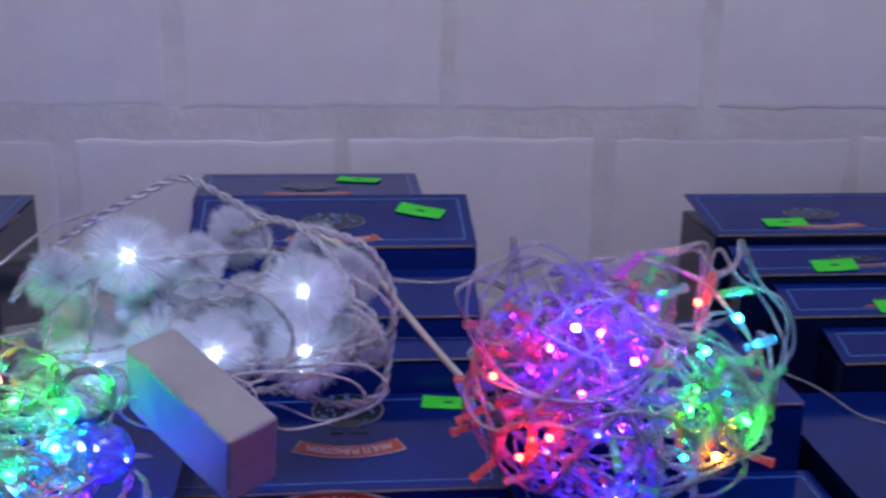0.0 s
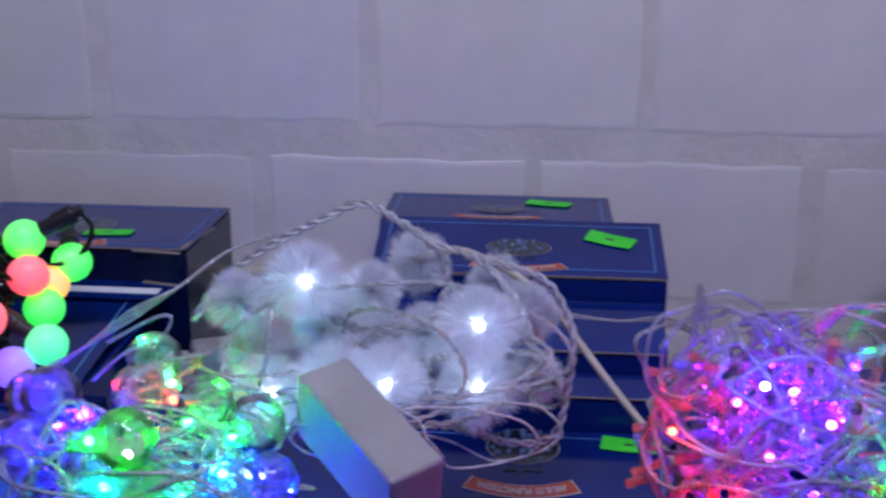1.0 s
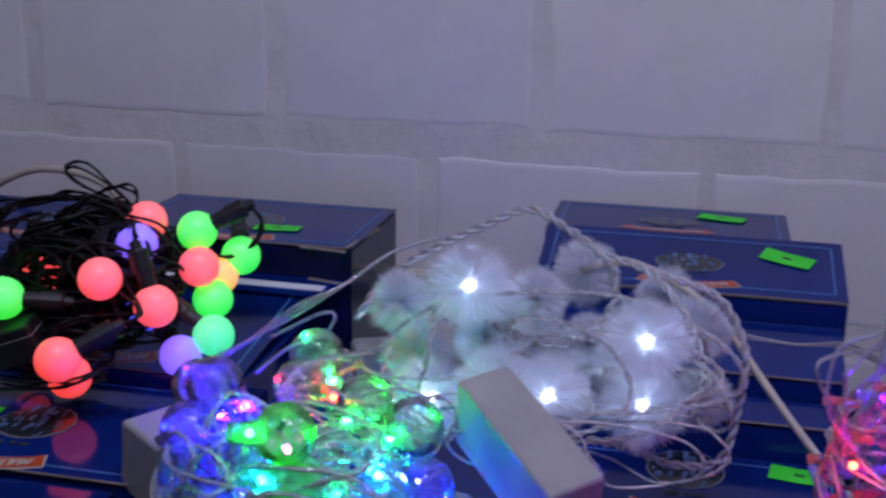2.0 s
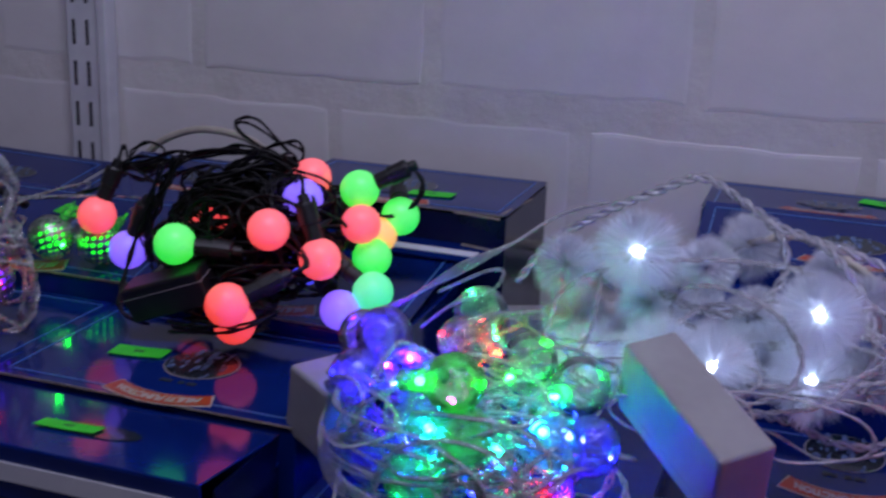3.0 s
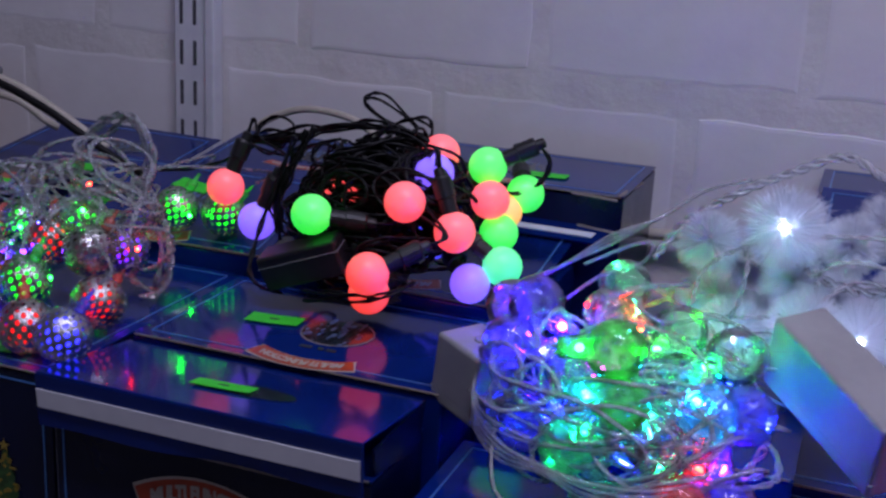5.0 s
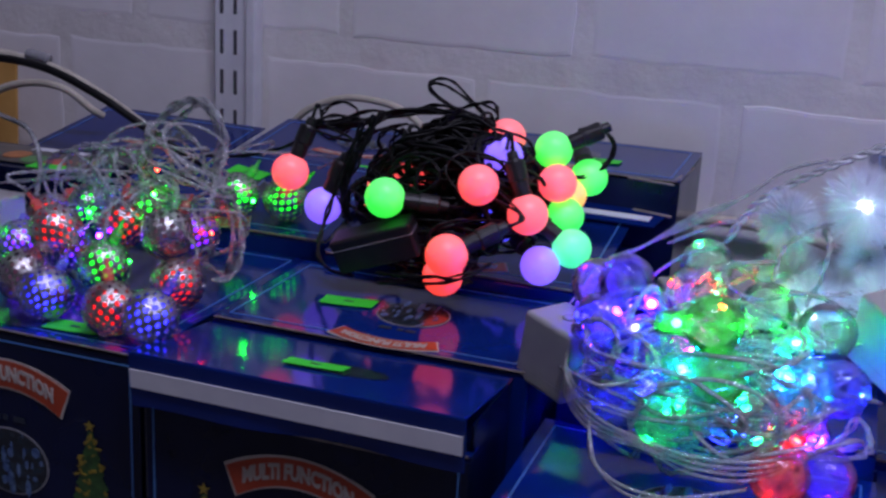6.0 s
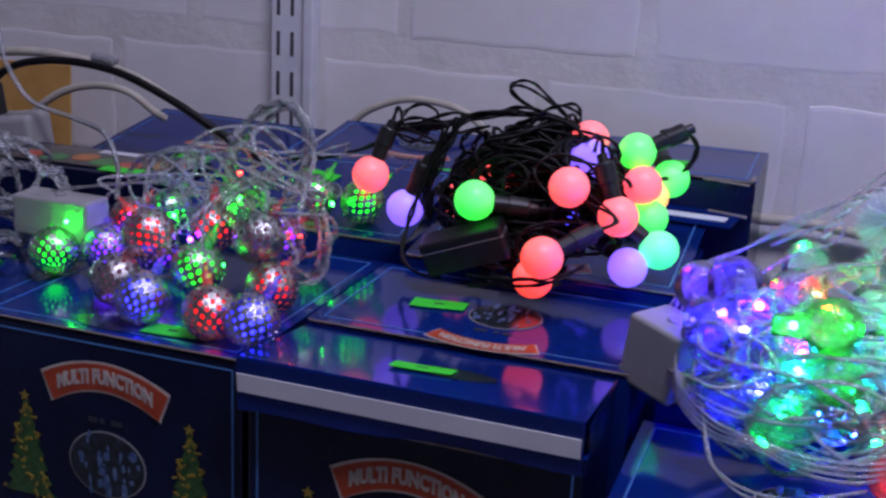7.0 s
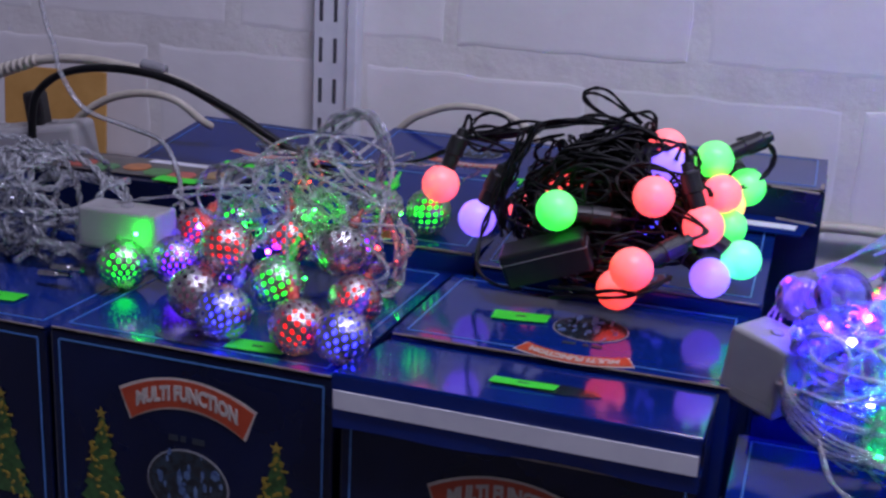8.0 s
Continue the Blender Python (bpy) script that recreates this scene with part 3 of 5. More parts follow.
def photo_box(x0, x1, y0, y1, z0, z1):
    """A box whose lid shows a photo of coloured balls."""
    w, d, h = x1 - x0, y1 - y0, z1 - z0
    box = thing("photo_box", pose((x0 + x1) / 2, (y0 + y1) / 2, z0, 0, 0, 3), "dark box with printed photo of coloured balls", "cardboard box")
    part("carton_shell", carton_body(w, d, h), M_NAVY_SHADED, box)
    photo = part("photo", slab([(-w / 2 + 0.008, -d / 2 + 0.012), (w / 2 - 0.008, -d / 2 + 0.012), (w / 2 - 0.02, d / 2 - 0.012), (-w / 2 + 0.02, d / 2 - 0.012)], 0.0006), M_PHOTO2, box, m=Matrix.Translation((0, 0, h)))
    rng = random.Random(4)
    for i, c in enumerate(((0.30, 0.04, 0.02), (0.03, 0.14, 0.04), (0.30, 0.10, 0.02), (0.04, 0.16, 0.03), (0.34, 0.05, 0.03), (0.20, 0.12, 0.03))):
        m_ = surface("printed_ball_tint", c, tuple(1.7 * v for v in c), 0.3, 90)
        part("printed_ball", slab(ellipse(0.0125, 0.0145, 18), 0.0004), m_, photo, m=Matrix.Translation((-w / 2 + 0.035 + i * 0.026, rng.uniform(-0.02, 0.02), 0.0007)))
    part("white_label", slab([(-0.030, -0.006), (0.030, -0.006), (0.030, 0.006), (-0.030, 0.006)], 0.0004), M_WHITEPRINT, photo, m=Matrix.Translation((0.02, d / 2 - 0.020, 0.0009)))
    part("price_sticker", STICKER, None, box, "neon green price sticker", m=Matrix.Translation((0.048, -0.036, h + 0.0012)))
    return box


photo_box(-1.010, -0.818, 0.968, 1.056, SHELF, 1.026)
carton(-1.215, -1.015, 0.968, 1.10, SHELF, 1.0, BOXD, top=False, front=False, shaded=True)

# middle: low boxes under the bulbs and the fluffy string
carton(-0.352, -0.150, 0.838, 1.02, SHELF, 0.962, BOX, top=False, front=False, sticker=None)
carton(-0.358, -0.148, 0.68, 0.835, SHELF, 0.944, BOX, sticker=(-0.01, -0.05), shaded=True)
carton(-0.146, 0.060, 0.700, 0.880, SHELF, 0.932, BOX, top=False, shaded=True)

# right stacks, stepping down towards the aisle
carton(-0.172, 0.032, 1.185, 1.290, SHELF, 1.066, BOX, sticker=(0.045, 0.02), front=False, squash=0.7, sticker_turn=-14)
carton(-0.168, 0.070, 1.100, 1.186, SHELF, 1.047, BOX, tilt=16, sticker=(0.075, 0.012), front=False, squash=0.9, sticker_turn=-20)
carton(-0.172, 0.066, 1.036, 1.098, SHELF, 1.008, BOX, tilt=19, front=False, top=False)
carton(-0.172, 0.068, 1.011, 1.034, SHELF, 0.982, BOX, tilt=24, front=False, top=False)
carton(-0.170, 0.066, 0.885, 1.008, SHELF, 0.938, BOX, tilt=8, sticker=(0.088, 0.045), sticker_turn=-6, front=True, shift=(0.012, 0.020))
for k, (yy, zz) in enumerate(((1.155, 1.052), (1.105, 1.030), (1.058, 1.008), (1.010, 0.985))):
    carton((0.293, 0.303, 0.330, 0.356)[k], (0.508, 0.518, 0.545, 0.571)[k], yy, yy + (0.100 if k == 0 else 0.047), SHELF, zz - 0.014, BOXD, tilt=8 if k == 0 else 17, sticker=(-0.034 + 0.012 * k, -0.012 if k else -0.025), front=False, shaded=True, squash=0.75, sticker_turn=4)
carton(0.515, 0.72, 1.16, 1.27, SHELF, 1.075, BOXD, front=False, shaded=True)
carton(0.075, 0.280, 0.905, 1.08, SHELF, 0.985, BOX, top=False, front=False)
carton(0.070, 0.285, 0.70, 0.900, SHELF, 0.935, BOX, sticker=None, shaded=True)
carton(0.292, 0.560, 0.74, 1.005, SHELF, 0.948, BOX, top=False, shaded=True)


# ---- black string with frosted balls ----
GLOBE_R = 0.0148
BALL_MESH = {k: mesh_of("globe", ball(GLOBE_R), m_) for k, m_ in M_BALL.items()}
SOCKET = mesh_of("socket", turned([(0.0058, 0.0), (0.0062, 0.001), (0.0062, 0.012), (0.0074, 0.0125), (0.0074, 0.026), (0.0066, 0.0275), (0.0045, 0.028), (0.004, 0.034), (0.0015, 0.035)]), M_BLACKPLASTIC, False)


def ball_string():
    rng = random.Random(11)
    top = thing("ball_string_lights", Matrix.Translation((-0.50, 0.95, 1.0)), "tangled black string lights with glowing frosted balls", "string lights")
    inv = top.matrix_world.inverted()
    spots = [
        (-0.613, 0.958, 1.058, "pink", (0.28, 0.35, 1)), (-0.578, 0.947, 1.037, "violet", (0.40, 0.1, 1)),
        (-0.505, 0.897, 1.064, "green", (1, 0.42, -0.12)), (-0.439, 0.912, 1.079, "pink", (0.25, 1, -0.25)),
        (-0.443, 0.991, 1.100, "pink", (-0.9, 0.4, 0.1)), (-0.436, 0.961, 1.091, "violet", (-0.8, 0.6, 0.1)),
        (-0.407, 0.999, 1.093, "green", (0.95, 0.35, 0.50)), (-0.397, 0.979, 1.072, "pink", (-0.6, 0.8, 0.2)),
        (-0.382, 1.021, 1.070, "green", (-0.4, 0.9, 0.3)), (-0.391, 0.987, 1.045, "green", (-0.7, 0.7, 0.1)),
        (-0.395, 1.008, 1.057, "amber", (-0.8, 0.5, 0.1)), (-0.376, 0.953, 1.030, "mint", (-0.95, 0.0, 0.62)),
        (-0.396, 0.940, 1.017, "violet", (-0.7, 0.7, 0.3)), (-0.442, 0.858, 1.040, "red", (0.75, 0.55, 0.42)),
        (-0.456, 0.893, 1.013, "red", (0.2, 0.9, 0.15)), (-0.403, 0.920, 1.060, "pink", (-0.42, 0.2, 1)),
        (-0.513, 0.960, 1.062, "pink", (0.4, 0.9, 0.1)), (-0.440, 0.975, 1.035, "blue", (0.2, 0.9, 0.3)),
        (-0.548, 0.985, 1.040, "pink", (0.5, 0.8, 0.3)),
    ]
    wire = Tubes()
    ends = []
    for x, y, z, colour, way in spots:
        w = Vector(way).normalized()
        g = part("globe", BALL_MESH[colour], None, top, colour + " glowing frosted ball", m=inv @ towards((x, y, z), way))
        part("socket", SOCKET, None, g, "black plastic socket", m=Matrix.Translation((0, 0, GLOBE_R * 0.86)))
        ends.append((Vector((x, y, z)) + w * (GLOBE_R * 0.86 + 0.034), w))

    def lead(points, radius=0.00105, jit=0.0):
        line = spline([Vector(p) + Vector((rng.gauss(0, jit), rng.gauss(0, jit), rng.gauss(0, jit))) for p in points], step=9)
        for strand in twin(line, radius * 1.15):
            wire.add(strand, radius, 6)

    heart = Vector((-0.475, 0.968, 1.070))
    for e, w in ends[2:6] + ends[7:]:
        for s in range(2):
            inside = heart + Vector((rng.gauss(0, 0.022), rng.gauss(0, 0.012), rng.gauss(0, 0.016)))
            lead([e - w * 0.003, e + w * 0.010 + Vector((0, 0.004, 0.003)), e.lerp(inside, 0.55) + Vector((rng.gauss(0, 0.006), 0.012, rng.gauss(0.008, 0.006))), inside, inside + Vector((rng.gauss(0, 0.02), 0.01, rng.gauss(-0.015, 0.01)))])
    for centre, radii, length, low in (
            ((-0.472, 0.962, 1.066), (0.070, 0.045, 0.044), 150, 1.004), ((-0.480, 0.935, 1.040), (0.062, 0.038, 0.034), 80, 1.002),
            ((-0.500, 0.965, 1.072), (0.050, 0.030, 0.036), 70, 1.01), ((-0.488, 0.958, 1.055), (0.055, 0.030, 0.040), 90, 1.004), ((-0.520, 0.945, 1.040), (0.036, 0.028, 0.034), 40, 1.004), ((-0.440, 0.945, 1.046), (0.042, 0.030, 0.034), 60, 1.004),
            ((-0.462, 0.978, 1.096), (0.048, 0.028, 0.026), 55, 1.04), ((-0.475, 0.905, 1.012), (0.050, 0.026, 0.012), 26, 1.0)):
        for strand in twin(spline(tangle(rng, centre, radii, length, low), step=4), 0.00125):
            wire.add(strand, 0.0011, 5)
    # the bundle along the top, its branches and the standing loops
    bundle = ((-0.607, 0.980, 1.094), (-0.584, 0.980, 1.097), (-0.557, 0.980, 1.105), (-0.530, 0.980, 1.112), (-0.504, 0.980, 1.117), (-0.478, 0.982, 1.118), (-0.456, 0.985, 1.111), (-0.438, 0.985, 1.100))
    for k in range(7):
        lead(bundle, jit=0.0026)
    for k in range(5):
        lead(((-0.540, 0.965, 1.110), (-0.549, 0.955, 1.094), (-0.556, 0.950, 1.070), (-0.562, 0.948, 1.045), (-0.556, 0.946, 1.030)), jit=0.0034)
    lead(((-0.547, 0.950, 1.108), (-0.556, 0.945, 1.080), (-0.564, 0.938, 1.052), (-0.570, 0.930, 1.024), (-0.566, 0.915, 1.006), (-0.548, 0.90, 1.001), (-0.525, 0.89, 1.003)), 0.0013)
    for k in range(6):
        lead(((-0.470, 0.965, 1.116), (-0.492, 0.955, 1.104), (-0.512, 0.950, 1.088), (-0.530, 0.950, 1.072), (-0.546, 0.950, 1.055), (-0.548, 0.955, 1.030)), jit=0.0045)
    for k in range(2):
        lead(((-0.477, 0.998, 1.114), (-0.499, 1.0, 1.122), (-0.511, 1.0, 1.131), (-0.507, 1.0, 1.139 - 0.004 * k), (-0.494, 1.0, 1.138 - 0.005 * k), (-0.478, 1.0, 1.127 - 0.003 * k), (-0.464, 0.998, 1.115)), 0.0010, 0.0006)
        lead(((-0.488, 0.99, 1.114), (-0.473, 0.995, 1.123), (-0.460, 0.998, 1.125 - 0.003 * k), (-0.453, 0.998, 1.115), (-0.456, 0.99, 1.100)), 0.0010, 0.0010)
        lead(((-0.393, 1.019, 1.108), (-0.384, 1.021, 1.109), (-0.373, 1.021, 1.108), (-0.365, 1.02, 1.099 - 0.004 * k), (-0.369, 1.016, 1.083), (-0.383, 1.008, 1.073), (-0.398, 1.0, 1.074), (-0.412, 0.99, 1.076)), 0.0010, 0.0008)
    lead(((-0.600, 0.985, 1.094), (-0.597, 0.987, 1.106), (-0.583, 0.988, 1.114), (-0.568, 0.987, 1.108), (-0.576, 0.985, 1.092), (-0.590, 0.984, 1.083), (-0.602, 0.983, 1.089)), 0.0010)
    lead(((-0.604, 0.97, 1.094), (-0.570, 0.975, 1.086), (-0.545, 0.975, 1.097), (-0.520, 0.975, 1.105)), 0.0010)
    lead(((-0.604, 0.972, 1.093), (-0.612, 0.996, 1.084), (-0.638, 1.000, 1.069), (-0.672, 1.004, 1.057), (-0.708, 1.010, 1.050), (-0.75, 1.02, 1.046)), 0.0011)
    for k in range(3):
        lead(((-0.500, 0.880, 1.006 + 0.003 * k), (-0.475, 0.868, 1.010 + 0.004 * k), (-0.455, 0.866, 1.015 + 0.003 * k), (-0.435, 0.868, 1.019 + 0.002 * k), (-0.418, 0.885, 1.028)), 0.0010, 0.0012)
    for e, w in ends[:2]:
        lead([e - w * 0.003, e + w * 0.012, Vector((-0.590, 0.975, 1.097)), Vector((-0.565, 0.98, 1.103))])
    wire.parts("cable", M_BLACKWIRE, top, inv, "tangled thin black cable")
    box = part("controller", block(0.064, 0.026, 0.027, 0.0022, 2), M_BLACKPLASTIC, top, "black plastic controller box", m=inv @ pose(-0.505, 0.900, 1.016, 10, -20, 6))
    part("controller_seam", block(0.0645, 0.0265, 0.0006), M_GREYPLASTIC, box, m=Matrix.Translation((0, 0, 0.019)))
    return top


ball_string()


# ---- string with silver openwork balls ----
DOT = {k: mesh_of("led", ball(0.0016, 8, 6), M_LED[k]) for k in LED}
BULB_LED = {k: mesh_of("led", ball(0.0026, 12, 8), glowing(k + "_bulb_led", c, {"red": 250, "magenta": 280, "violet": 800, "blue": 900, "cyan": 600}.get(k, 430))) for k, c in DEEP.items()}
SMALL_LED = {k: mesh_of("led", ball(0.0022, 12, 8), glowing(k + "_small_led", c, {"red": 270, "magenta": 300, "amber": 200, "violet": 760, "blue": 800}.get(k, 400))) for k, c in DEEP.items()}
LATTICE_R = 0.0190


def lattice_mesh():
    """A ball of staggered cells, each with a round hole."""
    bm = bmesh.new()
    seg, rings = 15, 11

    def at_(th, ph):
        return Vector((LATTICE_R * math.sin(th) * math.cos(ph), LATTICE_R * math.sin(th) * math.sin(ph), LATTICE_R * math.cos(th)))

    dt = math.pi * 0.84 / rings
    for j in range(1, rings):
        th = math.pi * 0.08 + dt * j
        for i in range(seg):
            ph = 2 * math.pi * (i + 0.5 * (j % 2)) / seg
            dp = math.pi / seg
            rim = [(0, -1), (0.5, -0.5), (1, 0), (0.5, 0.5), (0, 1), (-0.5, 0.5), (-1, 0), (-0.5, -0.5)]
            out = [bm.verts.new(at_(th + dt * v, ph + dp * u)) for u, v in rim]
            hole = [bm.verts.new(at_(th + dt * 0.44 * math.sin(-math.pi / 2 + k * math.pi / 4), ph + dp * 0.42 * math.cos(-math.pi / 2 + k * math.pi / 4))) for k in range(8)]
            for k in range(8):
                bm.faces.new((out[k], out[(k + 1) % 8], hole[(k + 1) % 8], hole[k]))
    bmesh.ops.remove_doubles(bm, verts=bm.verts, dist=0.00005)
    bmesh.ops.recalc_face_normals(bm, faces=bm.faces)
    bmesh.ops.solidify(bm, geom=bm.faces[:], thickness=0.0006)
    return bm


LATTICE = mesh_of("lattice_ball", lattice_mesh(), M_SILVER, False)
CORE = {k: mesh_of("glowing_core", ball(LATTICE_R * 0.60, 16, 10), M_CORE[k]) for k in M_CORE}
STEM = {}
for _k in M_CORE:
    _c = LED["red" if _k == "pale" else _k]
    _lit = see_through(_k + "_lit_stem", 0.72, tuple(0.5 + 0.5 * v for v in _c), 0.1, tuple(0.2 + 0.5 * v for v in _c), 0.3, 260, _c, 0.1 if _k == "pale" else 0.3)
    STEM[_k] = mesh_of("stem", turned([(0.0034, 0), (0.0040, 0.002), (0.0040, 0.009), (0.0036, 0.0105), (0.0016, 0.011), (0.0014, 0.018)], 12), _lit)


def lattice_string():
    rng = random.Random(5)
    top = thing("lattice_ball_string_lights", Matrix.Translation((-0.70, 0.83, 0.985)), "clear string lights with silver openwork metal balls", "string lights")
    inv = top.matrix_world.inverted()
    spots = [
        (-0.810, 0.812, 1.003, "green"), (-0.776, 0.830, 1.006, "violet"), (-0.711, 0.790, 1.036, "red"), (-0.722, 0.766, 1.008, "pale"),
        (-0.693, 0.753, 1.003, "blue"), (-0.671, 0.788, 1.017, "green"), (-0.637, 0.748, 1.003, "red"), (-0.604, 0.744, 1.004, "blue"),
        (-0.619, 0.800, 1.007, "red"), (-0.686, 0.835, 1.034, "red"), (-0.640, 0.820, 1.036, "pale"), (-0.631, 0.985, 1.027, "green"),
        (-0.671, 0.975, 1.028, "green"), (-0.700, 0.890, 1.030, "green"), (-0.786, 0.880, 1.015, "red"), (-0.760, 0.895, 1.022, "green"),
        (-0.650, 0.875, 1.022, "violet"), (-0.735, 0.835, 1.008, "violet"),
    ]
    wire = Tubes()
    for x, y, z, colour in spots:
        way = Vector((rng.gauss(0, 0.5), rng.uniform(0.1, 1.0), rng.uniform(0.4, 1.0)))
        b = part("lattice_ball", LATTICE, None, top, "silver openwork ball, hardly lit" if colour == "pale" else "silver openwork ball lit " + colour, m=inv @ towards((x, y, z), way, rng.uniform(0, 90)))
        part("glowing_core", CORE[colour], None, b)
        part("stem", STEM[colour], None, b, "pale plastic bulb stem" if colour == "pale" else colour + " lit plastic bulb stem", m=Matrix.Translation((0, 0, LATTICE_R * 0.9)))
        e = Vector((x, y, z)) + way.normalized() * (LATTICE_R + 0.02)
        mid = Vector((rng.uniform(-0.75, -0.65), rng.uniform(0.84, 0.9), rng.uniform(1.05, 1.08)))
        wire.twisted(spline([e, e + way.normalized() * 0.015, e * 0.4 + mid * 0.6 + Vector((0, 0, 0.012)), mid]), 0.0008, 0.02)
    for centre, radii, length in (((-0.690, 0.872, 1.052), (0.090, 0.048, 0.042), 40), ((-0.672, 0.875, 1.066), (0.062, 0.035, 0.040), 30), ((-0.640, 0.865, 1.040), (0.040, 0.040, 0.034), 16)):
        for strand in twin(spline(tangle(rng, centre, radii, length, 1.0, 2.5), step=7), 0.0013):
            wire.add(strand, 0.00115, 6)
    for k in range(3):
        j = lambda s=0.005: Vector((rng.gauss(0, s), rng.gauss(0, s), rng.gauss(0, s)))
        wire.twisted(spline([Vector(p) + j() for p in ((-0.700, 0.885, 1.045), (-0.697, 0.885, 1.062), (-0.690, 0.885, 1.088), (-0.675, 0.885, 1.110), (-0.652, 0.885, 1.114), (-0.639, 0.885, 1.098), (-0.641, 0.885, 1.074), (-0.628, 0.880, 1.052), (-0.614, 0.875, 1.026), (-0.612, 0.868, 1.005), (-0.63, 0.86, 0.995))]), 0.0013, 0.035)
    # extra diodes outside the balls, added to throw colour on the cables
    for x, y, z, colour in ((-0.735, 0.86, 1.030, "green"), (-0.705, 0.845, 1.040, "blue"), (-0.680, 0.865, 1.050, "green"), (-0.655, 0.835, 1.045, "green"), (-0.690, 0.810, 1.030, "violet"), (-0.655, 0.795, 1.020, "green"), (-0.625, 0.855, 1.030, "red"), (-0.645, 0.955, 1.030, "green"), (-0.765, 0.845, 1.030, "violet"), (-0.70, 0.90, 1.060, "red"), (-0.800, 0.815, 1.027, "green")):
        part("led", DOT[colour], None, top, colour + " glowing diode", m=inv @ Matrix.Translation((x, y, z)))
    wire.parts("clear_cable", M_WIRE2, top, inv, "tangled clear cable")
    return top


lattice_string()


# ---- controllers ----
def adapter(m, w, d, h, label, button=True):
    top = thing("light_controller", m, label, "controller")
    part("case", block(w, d, h, 0.0028, 3), M_WHITEPLASTIC, top, smooth=False)
    part("seam", block(w + 0.0003, d + 0.0003, 0.0004), M_GREYPLASTIC, top, m=Matrix.Translation((0, 0, h * 0.2)))
    if button:
        part("button", turned([(0.0045, 0), (0.0045, 0.0012), (0.0035, 0.0018)], 14), M_GREYPLASTIC, top, m=Matrix.Translation((0, 0, h)))
    return top


# ---- clear globe string ----
def globe_mesh(material):
    """A clear bulb: a short neck that swells into a round cap."""
    r = 0.0170
    prof = [(0.0052, -0.033), (0.0066, -0.032), (0.0068, -0.019), (0.0078, -0.0165)]
    for i in range(15):
        a = math.radians(-64 + i * (152 / 14))
        prof.append((r * math.cos(a), r * math.sin(a)))
    prof.append((0.0008, r))
    return mesh_of("globe", turned(prof, 24), material)


GLOBES = {k: globe_mesh(m_) for k, m_ in M_GLOBE_LIT.items()}
GLOBES["clear"] = globe_mesh(M_GLOBE)


